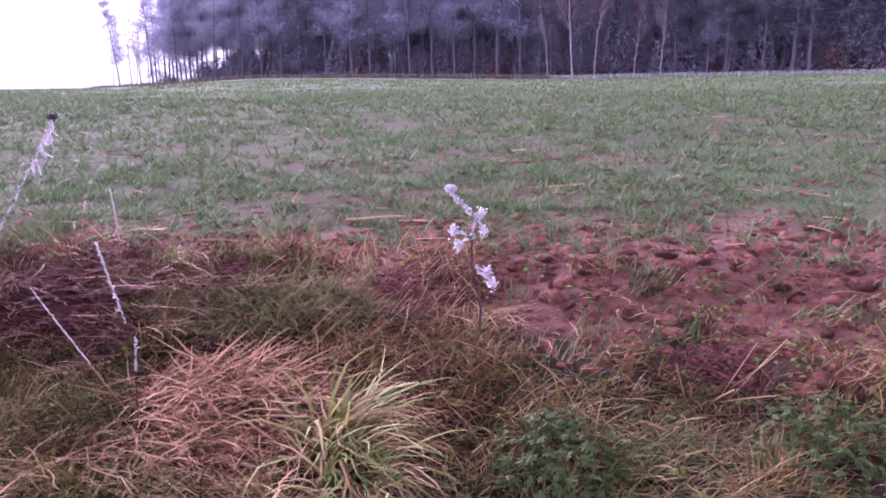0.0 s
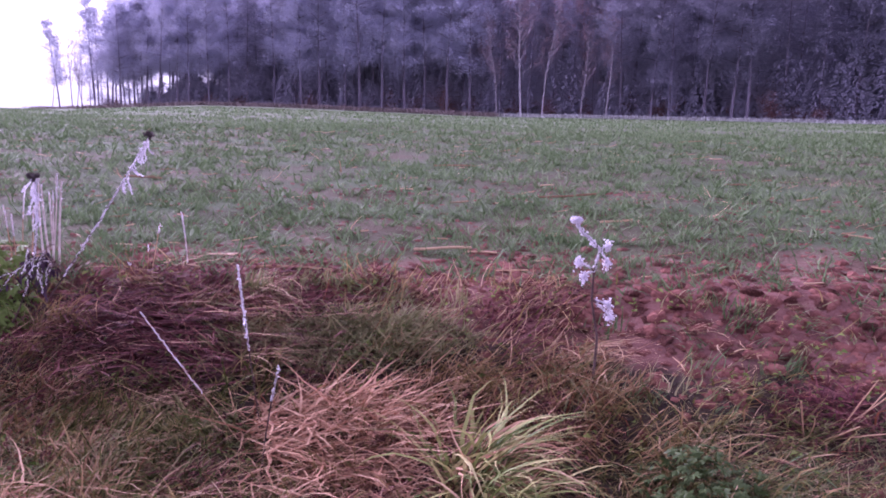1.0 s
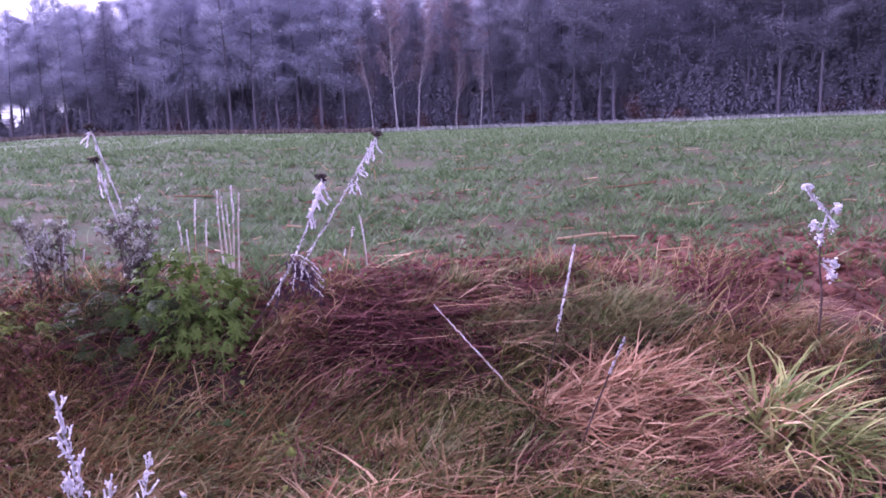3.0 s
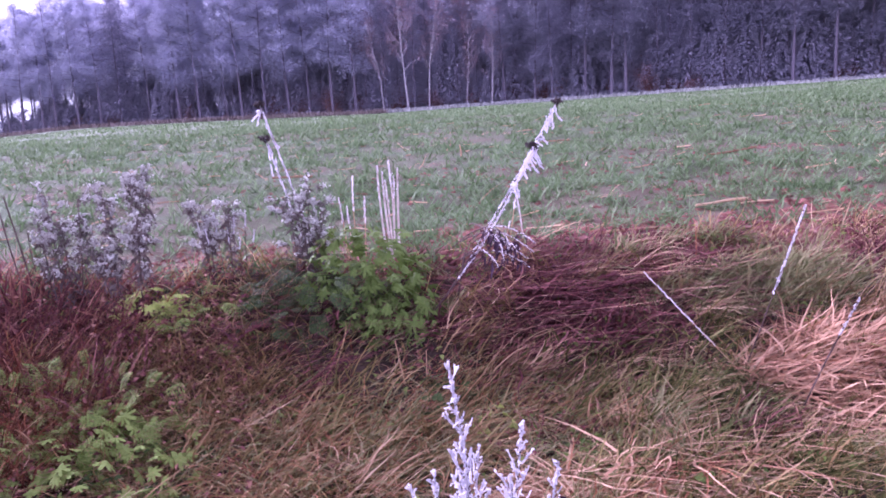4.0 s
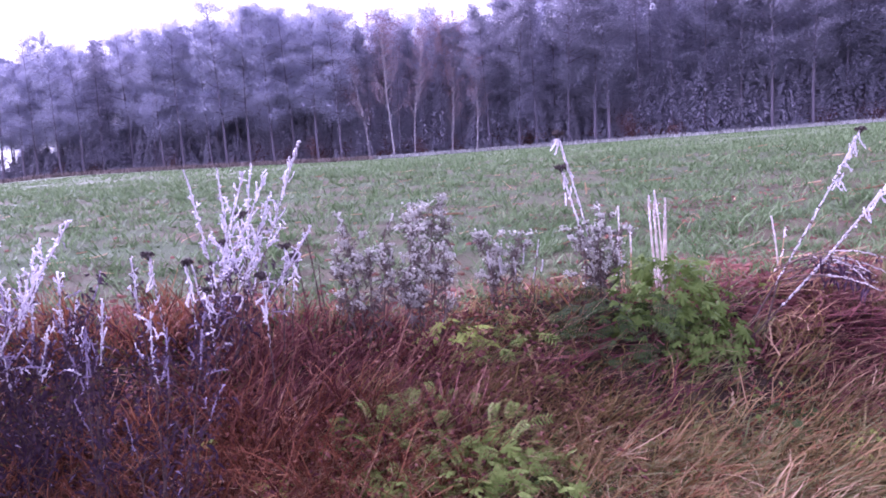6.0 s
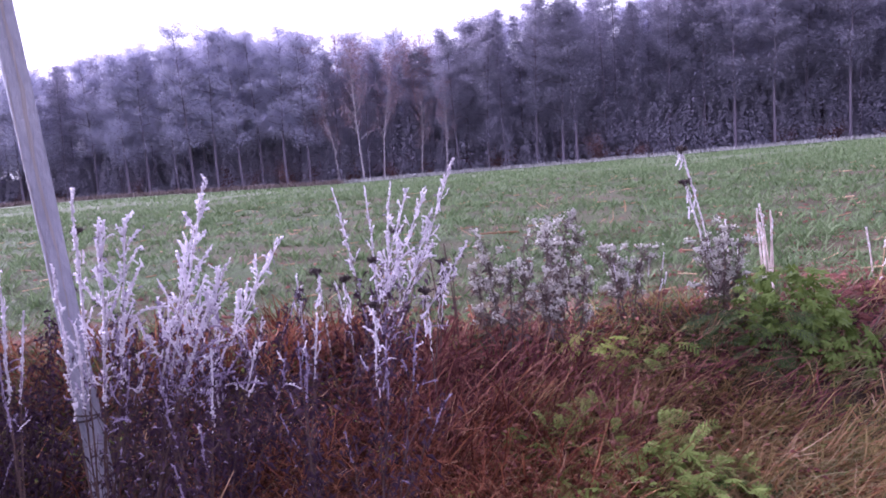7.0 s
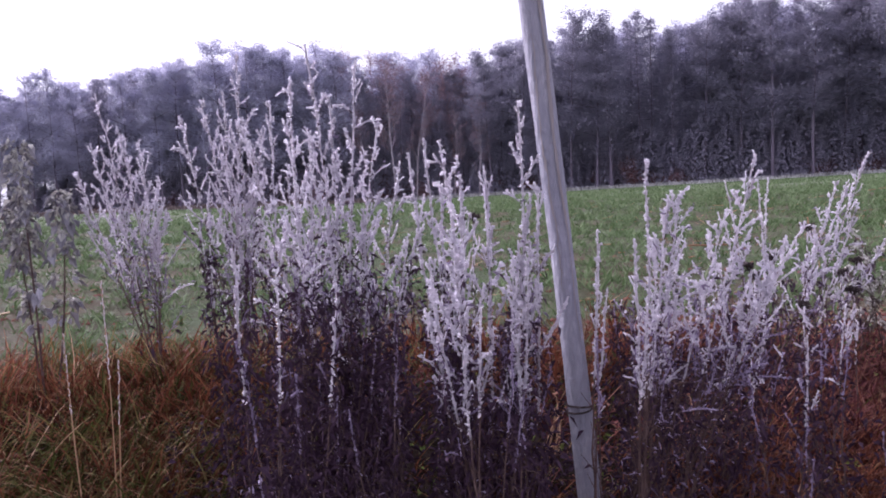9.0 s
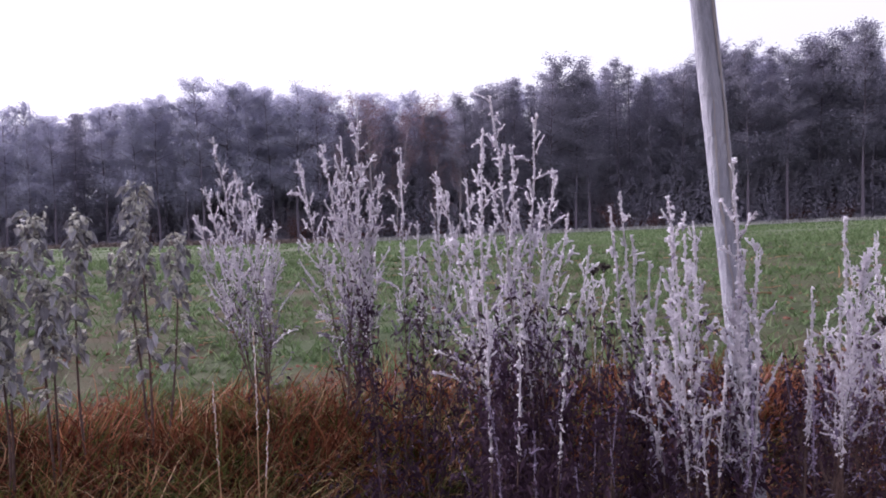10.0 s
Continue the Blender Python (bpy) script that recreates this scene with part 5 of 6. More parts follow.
mugwort(-5.1, 3.45, [(-4.88, 3.47, 1.01), (-5.0, 3.43, 0.98), (-5.04, 3.39, 1.04), (-5.16, 3.46, 0.69)], 116, "low slanting frosted mugwort in dark dead grass", 11, 0.095, 0.33, 0.05, 1, rime=0.84, leafy=0.5)
mugwort(-2.86, 1.98, [(-2.92, 1.94, 0.95), (-2.90, 1.9, 0.76), (-2.74, 2.0, 0.77), (-3.0, 2.0, 0.66), (-2.83, 2.04, 0.71), (-2.80, 1.92, 0.69), (-2.66, 1.98, 0.67), (-2.95, 1.97, 0.7)], 117, "small frosted mugwort growing by the wayside", 24, 0.07, 0.3, 0.06, 7, size=0.0034, rime=0.25, leafy=0.3, fill=0.3)
mugwort(-6.1, 3.44, [(-6.1, 3.42, 1.36), (-6.06, 3.46, 1.2), (-6.12, 3.4, 1.08)], 119, "slender frosted mugwort stems close to the pole", 9, 0.05, 0.43, 0.02, 0, rime=0.95, leafy=0.05)
mugwort(-5.62, 3.3, [(-5.55, 3.3, 1.05), (-5.7, 3.35, 0.95), (-5.6, 3.25, 0.85)], 118, "low frosted mugwort among dead stalks", 11, 0.095, 0.33, 0.06, 1, rime=0.84, leafy=0.5)

mugwort(-5.55, 4.0, [(-5.5, 4.02, 1.2), (-5.62, 3.98, 1.1), (-5.42, 4.0, 1.12), (-5.35, 3.95, 1.02), (-5.7, 4.0, 1.0)], 131, "spreading mugwort lightly frosted before the field", 14, 0.11, 0.35, 0.06, 2, rime=0.88, leafy=0.5)
mugwort(-5.5, 3.7, [(-5.4, 3.68, 0.98), (-5.55, 3.66, 0.92), (-5.3, 3.72, 0.9), (-5.6, 3.75, 0.96)], 132, "low frosted mugwort over dark withered leaves", 12, 0.1, 0.35, 0.06, 1, rime=0.8, leafy=0.8)

# thin, barely rimed plants that stand between the white ones
rf = np.random.default_rng(77)
for k, (bx, by, top) in enumerate(((-6.72, 3.8, 1.38), (-6.55, 4.15, 1.42), (-6.22, 4.05, 1.3), (-6.95, 4.35, 1.45), (-5.75, 3.82, 1.15), (-6.62, 3.55, 1.2), (-6.85, 3.7, 1.25))):
    tips = [(bx + rf.normal(0, 0.14), by + rf.normal(0, 0.08), top * rf.uniform(0.78, 1.0)) for _ in range(5)]
    mugwort(bx, by, tips, 120 + k, "withered mugwort, dark below and thinly rimed above", 12, 0.09, 0.4, 0.08, 0, size=0.0036, leafy=0.9, rime=1.22)


# ---- other weeds ----
def seed_stalk(name, base, tip, r, label, head="umbel", bow=(0, 0, 0), hang=10, crust=(0.3, 0.0056)):
    """A single leaning stalk with a frosted, drooping seed head."""
    x, y, _ = base
    place = (x, y, float(land(x, y)))
    plant = thing(name, place, label, "weed", "frosted stalks at the field edge")
    pts = curve((x, y, place[2] - 0.02), tip, bow, 14)
    stem, ice = Soup(), Soup()
    stem.tube(pts, np.linspace(0.0042, 0.002, 14), 6)
    frost_on(ice, pts, r, crust[0], crust[1], 0.008, 0.004)
    st = stem.done("stem", M_STEM, plant, shift=place)
    heads, fr = Soup(), Soup()
    tip = np.asarray(tip, float)
    if head == "umbel":
        for k in range(22):
            a, q = r.uniform(0, 6.28), r.uniform(0, 0.028)
            e = tip + [q * math.cos(a), q * math.sin(a), 0.006 + r.normal(0, 0.004)]
            heads.tube(np.array([tip - [0, 0, 0.02], e]), [0.0012, 0.0012], 3)
            heads.clumps(e[None] + r.normal(0, 0.003, (5, 3)), [0.006] * 5, r)
        for k in range(hang):
            u = 1.0 - 0.26 * r.uniform() ** 1.6
            c, _ = along(pts, np.array([u]))
            d = branch_pts(c[0] + r.normal(0, 0.008, 3), (r.normal(0, 0.16), r.normal(0, 0.16), -1), r.uniform(0.025, 0.085), r, 4, 0.1, 0.25)
            fr.tube(d, 0.0012, 3)
            frost_on(fr, d, r, 0, 0.0048, 0.005, 0.003)
    hd = heads.done("seed_head", M_SEED, plant, "dark flat seed head", shift=place) if heads.n else None
    if fr.n:
        icy(fr, plant, place, "withered_leaf", M_FROST, "hanging leaves white with frost")
    icy(ice, st, place)
    return plant


rk = np.random.default_rng(55)
seed_stalk("seed_stalk", (-2.55, 4.02, 0), (-1.905, 3.97, 1.45), rk, "leaning dry stalk with a dark seed head and frosted leaves", bow=(0.02, 0, -0.03), hang=15)
seed_stalk("seed_stalk", (-2.62, 3.95, 0), (-2.21, 3.42, 1.29), rk, "bent dry stalk with a dark seed head and frosted leaves", bow=(0.1, 0.05, -0.02), hang=15)
seed_stalk("seed_stalk", (-3.0, 4.4, 0), (-3.245, 4.39, 1.52), rk, "tall thin frosted stalk behind a green leafy plant", bow=(0.02, 0, 0), hang=5)
seed_stalk("seed_stalk", (-3.02, 4.36, 0), (-3.235, 4.39, 1.36), rk, "thin dark stalk with a frosted tip", bow=(0.0, 0, 0), hang=4)
for bx, by, t in ((-4.76, 4.3, (-4.735, 4.28, 1.265)), (-4.8, 4.35, (-4.83, 4.38, 1.14)), (-4.62, 4.3, (-4.57, 4.2, 1.12)), (-5.05, 4.2, (-5.11, 4.15, 1.14)), (-4.95, 4.3, (-4.98, 4.29, 1.08)), (-4.58, 4.35, (-4.53, 4.32, 1.06)), (-6.11, 4.6, (-6.12, 4.6, 1.36)), (-6.08, 4.65, (-6.05, 4.64, 1.37)), (-4.66, 4.1, (-4.68, 4.1, 1.02)), (-4.88, 4.1, (-4.9, 4.12, 0.98))):
    seed_stalk("tansy_stalk", (bx, by, 0), t, rk, "dead tansy stalk with dark flat head hung with frost", hang=5, crust=(0.5, 0.0036))


def woolly(bx, by, tips, seed, label):
    """Withered goldenrod: branching stems with fluffy frosted tufts."""
    r = np.random.default_rng(seed)
    place = (bx, by, float(land(bx, by)))
    plant = thing("frosted_goldenrod", place, label, "weed", "frosted weeds on the bank")
    for t in tips:
        x, y = bx + 0.55 * (t[0] - bx) + r.normal(0, 0.02), by + r.normal(0, 0.03)
        pts = curve((x, y, float(land(x, y)) - 0.02), t, r.normal(0, 0.02, 3), 10)
        wood, fluff, core, twig = Soup(), Soup(), Soup(), Soup()
        wood.tube(pts, np.linspace(0.004, 0.0018, 10), 5)
        for k in range(14):
            u = 1 - 0.6 * r.uniform() ** 1.1 if k else 1.0
            c, way = along(pts, np.array([u]))
            a = r.uniform(0, 6.28)
            tw = branch_pts(c[0], (math.cos(a) * 0.9, math.sin(a) * 0.9, 0.8), r.uniform(0.03, 0.1), r, 4, r.choice([-0.4, 0.7]), 0.25)
            twig.tube(tw, 0.0014, 3)
            frost_on(fluff, tw, r, r.uniform(0.4, 0.7), r.uniform(0.005, 0.008), 0.004, 0.003)
            n = int(r.uniform(4, 26))
            fluff.clumps(tw[-1] + r.normal(0, 0.010, (n, 3)) * [1.2, 1.2, 0.8] + [0, 0, 0.004], r.uniform(0.004, 0.009, n), r)
            n = 14
            g, _ = along(tw, r.uniform(0, 1, n))
            core.leaflets(g + r.normal(0, 0.008, (n, 3)) - [0, 0, 0.012], r.normal(0, 1, (n, 3)), r.uniform(0.012, 0.03, n), 0.009, r, 0.4)
        n = 16
        c, _ = along(pts, r.uniform(0.1, 0.9, n))
        core.leaflets(c, r.normal(0, 1, (n, 3)) * [1, 1, 0.3] + [0, 0, -0.4], r.uniform(0.03, 0.07, n), 0.014, r, 0.5)
        st = wood.done("stem", M_STEM, plant, shift=place)
        icy(twig, st, place, "twig_growth", M_STEM, "thin dark side twigs")
        icy(fluff, st, place, "seed_fluff", M_PALERIME, "frosted fluffy seed tufts")
        icy(core, st, place, "withered_leaf", M_GREYDEAD, "shrivelled grey-brown leaves")


woolly(-4.0, 4.5, [(-3.85, 4.47, 1.21), (-3.9, 4.59, 1.17), (-3.81, 4.44, 1.14), (-4.0, 4.36, 1.15)], 201, "withered goldenrod with fluffy tufts white with frost")
woolly(-4.2, 4.45, [(-4.27, 4.48, 1.16), (-4.11, 4.39, 1.14), (-4.19, 4.37, 1.03), (-4.32, 4.5, 1.02)], 202, "withered goldenrod with greyish frosted tufts")
woolly(-3.95, 4.35, [(-3.99, 4.35, 1.02), (-3.85, 4.3, 0.98), (-4.08, 4.3, 0.95)], 203, "low withered goldenrod with frosted dark leaves")
woolly(-3.1, 4.33, [(-3.17, 4.33, 1.07), (-3.06, 4.36, 1.12), (-3.0, 4.3, 1.04), (-3.12, 4.25, 1.0)], 205, "withered weed with shrivelled frosted leaves beside a leafy plant")
woolly(-3.5, 4.5, [(-3.64, 4.48, 1.04), (-3.56, 4.55, 1.0), (-3.44, 4.45, 1.04)], 204, "low brown weed with frosted tips at the field edge")


def dry_clump(bx, by, tips, seed, label, mat, name="dry_stems", frosted=0.5, thick=0.003, cat="stems", foot=0.6, crust=0.0052):
    r = np.random.default_rng(seed)
    place = (bx, by, float(land(bx, by)))
    plant = thing(name, place, label, cat)
    for t in tips:
        x, y = bx + foot * (t[0] - bx) + r.normal(0, 0.012), by + r.normal(0, 0.015)
        pts = curve((x, y, float(land(x, y)) - 0.02), t, r.normal(0, 0.01, 3), 8)
        s = Soup()
        s.tube(pts, np.linspace(thick * 1.2, thick * 0.8, 8) * r.uniform(0.8, 1.2), 6)
        st = s.done("stem", mat, plant, shift=place)
        if frosted:
            i = Soup()
            frost_on(i, pts, r, frosted, crust, 0.008, 0.003)
            icy(i, st, place)
    return plant


dry_clump(-2.63, 4.57, [(-2.68, 4.57, 1.18), (-2.61, 4.64, 1.2), (-2.66, 4.55, 1.15), (-2.6, 4.55, 1.12), (-2.64, 4.6, 1.1), (-2.57, 4.6, 1.16)], 301, "bundle of cut-off straw stems with frosted tips", M_FROSTSTEM, frosted=0.75, thick=0.005)
dry_clump(-2.8, 4.62, [(-2.8, 4.68, 1.13), (-2.89, 4.6, 1.03), (-2.75, 4.65, 1.02), (-2.85, 4.6, 0.98)], 302, "thin dry stems with frosted tips", M_STRAW, frosted=0.6, thick=0.003)
dry_clump(-3.45, 4.45, [(-3.42, 4.45, 1.0), (-3.36, 4.4, 1.03), (-3.52, 4.55, 1.0), (-3.46, 4.5, 0.94), (-3.33, 4.44, 0.92), (-3.56, 4.42, 0.95), (-3.6, 4.48, 0.98), (-3.4, 4.36, 0.9)], 303, "brown withered weed stems touched with frost", M_STEM, frosted=0.75, thick=0.0018, crust=0.0042)
dry_clump(-2.1, 4.4, [(-1.99, 4.4, 0.97), (-2.13, 4.29, 0.78), (-2.04, 4.35, 0.86)], 304, "thin dry grass stems at the field edge", M_STRAW, frosted=0.8, thick=0.0025)
dry_clump(-1.9, 4.6, [(-1.93, 4.6, 1.01)], 305, "single short dry stem with frosted tip", M_FROSTSTEM, frosted=0.5, thick=0.004)
dry_clump(-1.27, 3.4, [(-1.315, 2.98, 1.03)], 306, "single upright stalk, its upper half coated in white frost", M_STEM, frosted=0.5, thick=0.0022)
dry_clump(-1.3, 3.18, [(-1.785, 3.35, 0.755)], 307, "slanting pale stalk with a thin frosted upper end", M_STRAW, frosted=0.45, thick=0.0024, foot=0.0, crust=0.0036)
dry_clump(-1.45, 3.08, [(-1.155, 2.88, 0.68)], 308, "short broken frosted stalk in dry grass", M_STEM, frosted=0.7, thick=0.004)
dry_clump(-4.3, 4.6, [(-4.51, 4.6, 1.09), (-4.46, 4.52, 1.17), (-4.4, 4.6, 0.98)], 309, "dark bare twigs sticking up from the weeds", M_STEM, frosted=0, thick=0.0035)
dry_clump(-1.28, 8.45, [(-1.31, 8.43, 1.06)], 310, "single dry stem standing in the crop", M_STRAW, frosted=0, thick=0.008)
dry_clump(-2.72, 3.62, [(-2.78, 3.66, 0.5), (-2.66, 3.6, 0.46)], 311, "broken pale stalks in the long grass", M_STRAW, frosted=0, thick=0.0026)
dry_clump(-7.5, 4.55, [(-7.46, 4.52, 1.23), (-7.6, 4.55, 1.05), (-7.42, 4.5, 0.95)], 312, "tall bent straw stems before frosted weeds", M_STRAW, frosted=0.6, thick=0.0024, crust=0.003)

dry_clump(1.1, 3.3, [(1.42, 3.25, 0.47), (1.32, 3.22, 0.53), (1.5, 3.35, 0.5), (1.02, 3.15, 0.38), (1.2, 3.12, 0.36), (0.98, 3.2, 0.44), (1.36, 3.1, 0.34)], 313, "broken dry sticks on a heap of rotten stalks", M_STRAW, frosted=0, thick=0.0032, foot=0.3)
dry_clump(-5.86, 3.3, [(-5.52, 3.35, 0.66), (-5.6, 3.42, 0.56), (-5.7, 3.28, 0.62), (-5.48, 3.25, 0.5)], 314, "thin dry sticks leaning in dark dead grass", M_STRAW, frosted=0, thick=0.003, foot=0.0)


def thistle():
    """A crooked dead thistle, white with frost."""
    r = np.random.default_rng(61)
    place = (0.12, 3.5, float(land(0.12, 3.5)))
    plant = thing("dead_thistle", place, "crooked dead thistle white with frost on red soil", "weed")
    main = np.array([(0.16, 3.5, place[2] - 0.02), (0.17, 3.5, 0.62), (0.13, 3.48, 0.8), (0.13, 3.47, 0.93), (0.15, 3.46, 1.03), (0.10, 3.46, 1.08), (0.07, 3.46, 1.10), (0.04, 3.465, 1.15)])
    stem, ice = Soup(), Soup()
    stem.tube(main, np.linspace(0.006, 0.003, 8), 6)
    frost_on(ice, main, r, 0.42, 0.0075, 0.005, 0.003)
    for i, tip, n in ((2, (0.20, 3.46, 0.78), 70), (2, (0.22, 3.5, 0.72), 70), (3, (0.05, 3.42, 0.98), 60), (4, (0.17, 3.42, 1.05), 60), (4, (0.18, 3.46, 0.97), 60), (3, (0.07, 3.4, 0.92), 40)):
        tw = curve(main[i], tip, (0, 0, 0.015), 6)
        stem.tube(tw, 0.0025, 5)
        frost_on(ice, tw, r, 0.2, 0.0062, 0.006, 0.003)
        for k in range(5):
            d = branch_pts(tw[-1] + r.normal(0, 0.008, 3), r.normal(0, 0.5, 3) + [0, 0, r.choice([-1, 0.8])], r.uniform(0.012, 0.03), r, 3, 0.2, 0.25)
            beads(ice, d, r, 0, 0.0045, 0.005)
        ice.clumps(tw[-1] + r.normal(0, 0.009, (n, 3)) * [1, 1, 1.6], r.uniform(0.003, 0.007, n), r)
    q = r.normal(0, 1, (90, 3))
    q /= np.linalg.norm(q, axis=1, keepdims=True)
    ice.clumps(main[-1] + q * [0.026, 0.02, 0.014] + [0, 0, 0.006], [0.006] * 90, r)
    st = stem.done("stem", M_STEM, plant, shift=place)
    icy(ice, st, place, label="white frost on heads and leaves")


thistle()


def fallen_umbel():
    r = np.random.default_rng(62)
    place = (-2.32, 3.78, float(land(-2.32, 3.78)))
    plant = thing("fallen_flower_head", place, "collapsed flower head arching over, rimmed with frost", "weed")
    stem, ice = Soup(), Soup()
    near, far, dead, rays = np.array([-2.28, 3.42, 0.87]), np.array([-2.39, 3.92, 0.8]), Soup(), Soup()
    for k in range(11):         # drooping rays arch over in one direction
        p0, p1 = far + r.normal(0, 0.04, 3), near + r.normal(0, 0.055, 3) * [1, 1, 0.8]
        if k % 3 == 0:
            p1 = near + r.normal(0, 0.03, 3) + [0.06, 0.12, -0.04]
        pts = curve(p0, p1, (r.normal(0.02, 0.03), 0, r.uniform(0.09, 0.17)), 10)
        rays.tube(pts, 0.0026, 4)
        frost_on(ice, pts, r, r.uniform(0.3, 0.8), 0.0031, 0.009, 0.003)
        n = 9
        c, _ = along(pts, r.uniform(0.3, 1, n))
        dead.leaflets(c - [0, 0, 0.012], r.normal(0, 0.5, (n, 3)) + [0, 0, -0.9], r.uniform(0.02, 0.06, n), 0.012, r, 0.3)
    base = (-2.44, 3.98)
    stem.tube(curve((base[0], base[1], float(land(*base)) - 0.02), far, (0, 0, 0.03), 8), 0.005, 5)
    icy(rays, plant, place, "ray_growth", M_STEM, "dark arching rays")
    icy(dead, plant, place, "withered_leaf", M_DEADLEAF, "shrivelled dark leaves hanging below")
    st = stem.done("stem", M_STEM, plant, shift=place)
    icy(ice, st, place, label="white frost rim")


fallen_umbel()


def nettle(bx, by, tips, seed, label):
    """Tall withered plant with curled hanging leaves, grey with frost."""
    r = np.random.default_rng(seed)
    place = (bx, by, float(land(bx, by)))
    plant = thing("withered_nettle", place, label, "weed", "frosted weeds on the bank")
    for t in tips:
        x, y = bx + 0.3 * (t[0] - bx) + r.normal(0, 0.02), by + r.normal(0, 0.02)
        pts = curve((x, y, float(land(x, y)) - 0.02), t, r.normal(0, 0.03, 3), 12)
        wood, leaf, ice = Soup(), Soup(), Soup()
        wood.tube(pts, np.linspace(0.0065, 0.0025, 12), 5)
        for k in range(15):
            u = 0.3 + 0.7 * (k / 14) ** 0.55
            if r.uniform() < 1.8 * (0.8 - u):
                continue
            c, _ = along(pts, np.array([u]))
            a = k * 1.57 + r.uniform(-0.6, 0.6)
            for a in (a, a + 3.14):
                pl = branch_pts(c[0], (math.cos(a), math.sin(a), 0.5), r.uniform(0.015, 0.04), r, 2, 0.5, 0.1)
                wood.tube(pl, 0.0012, 3)
                n = r.integers(3, 5)
                cc = pl[-1] + r.normal(0, 0.012, (n, 3))
                wy = r.normal(0, 0.35, (n, 3)) + [0.6 * math.cos(a), 0.6 * math.sin(a), -0.75]
                ln, wd = r.uniform(0.035, 0.075, n), r.uniform(0.026, 0.05, n)
                leaf.leaflets(cc, wy, ln, wd, r, 0.2)
                if u < 0.5:
                    continue
                ice.leaflets(cc + [0, 0, 0.004] + r.normal(0, 0.003, (n, 3)), wy + r.normal(0, 0.15, (n, 3)), ln * 0.6, wd * 0.75, r, 0.2)
                ice.clumps(pl[-1] + r.normal(0, 0.012, (9, 3)) + [0, 0, 0.006], r.uniform(0.005, 0.011, 9), r)
        frost_on(ice, pts, r, 0.8, 0.006, 0.008, 0.004)
        st = wood.done("stem", M_STEM, plant, shift=place)
        icy(leaf, st, place, "withered_leaf", M_NETTLE, "hanging grey-green leaves")
        icy(ice, st, place, "rime", M_PALERIME, "pale rime on the upper sides of the leaves")


M_NETTLE = material("withered grey-green leaf", [(0.090, 0.085, 0.100), (0.230, 0.222, 0.245), (0.460, 0.450, 0.490)], 0.7, 25, island=0.6, soft=0.15)
nettle(-7.8, 5.35, [(-7.87, 5.35, 1.76), (-7.71, 5.41, 1.55), (-7.94, 5.46, 1.49)], 401, "tall withered nettle with hanging frosted leaves")
nettle(-8.09, 5.33, [(-8.09, 5.33, 1.64)], 402, "single withered nettle stem with frosted leaves")
nettle(-8.2, 5.2, [(-8.24, 5.2, 1.64), (-8.18, 5.15, 1.38)], 403, "tall withered nettle with hanging frosted leaves")
nettle(-8.36, 5.22, [(-8.36, 5.2, 1.5), (-8.42, 5.2, 1.35)], 404, "withered nettle grey with frost")


# ---- green plants ----
def lobed_leaf(lobes=5, deep=0.45, length=1.0, width=0.9, cup=0.12):
    """Outline of a lobed leaf round a mid vein, slightly cupped; stalk end at the origin, tip along +x."""
    pts = []
    n = 6 * lobes
    for i in range(n + 1):
        a = math.pi * (1 - 2 * i / n) * 0.86
        wave = 1 - deep * (0.5 + 0.5 * math.cos(2 * math.pi * i / 6 + math.pi)) ** 1.5
        rr = (0.5 + 0.5 * math.cos(a * 0.55)) * wave
        pts.append((0.42 + 0.58 * rr * math.cos(a) * length, rr * math.sin(a) * width * 0.62))
    v = [(0.40, 0, 0.03)] + [(x, y, -cup * abs(y) - 0.12 * x * x + 0.03 * math.sin(9 * y)) for x, y in pts] + [(0, 0, 0)]
    k = len(pts)
    f = [[0, i + 1, i + 2] for i in range(k - 1)] + [[0, k, k + 1], [0, k + 1, 1]]
    return np.array(v), f


def feather_leaf(pairs=9, tooth=0.22):
    """Pinnate leaf with narrow toothed leaflets, tip along +x."""
    s = Soup()
    spine = np.stack([np.linspace(0, 1, 8), np.zeros(8), 0.22 * np.sin(np.linspace(0, 2.6, 8))], 1)
    s.tube(spine, np.linspace(0.012, 0.004, 8), 3)
    for k in range(pairs):
        u = 0.18 + 0.8 * k / pairs
        c, _ = along(spine, np.array([u]))
        ln = tooth * math.sin(0.35 + 2.5 * (1 - u) ** 0.9) + 0.05
        for sgn in (-1, 1):
            tip = c[0] + np.array([ln * 0.55, sgn * ln, -0.05])
            w = np.array([0.024, 0, 0])
            mid = (c[0] + tip) / 2
            s.add([c[0] - w * 0.4, mid - w + [0, 0, 0.015], tip, mid + w + [0, 0, 0.015], c[0] + w * 0.4], [[0, 1, 4], [1, 3, 4], [1, 2, 3]])
            for q in (0.35, 0.6):
                b = c[0] + (tip - c[0]) * q
                s.add([b, b + [0.05, sgn * 0.0, 0.0], b + [0.06, sgn * 0.05, -0.01]], [[0, 1, 2]])
    return np.concatenate(s.v), s.f


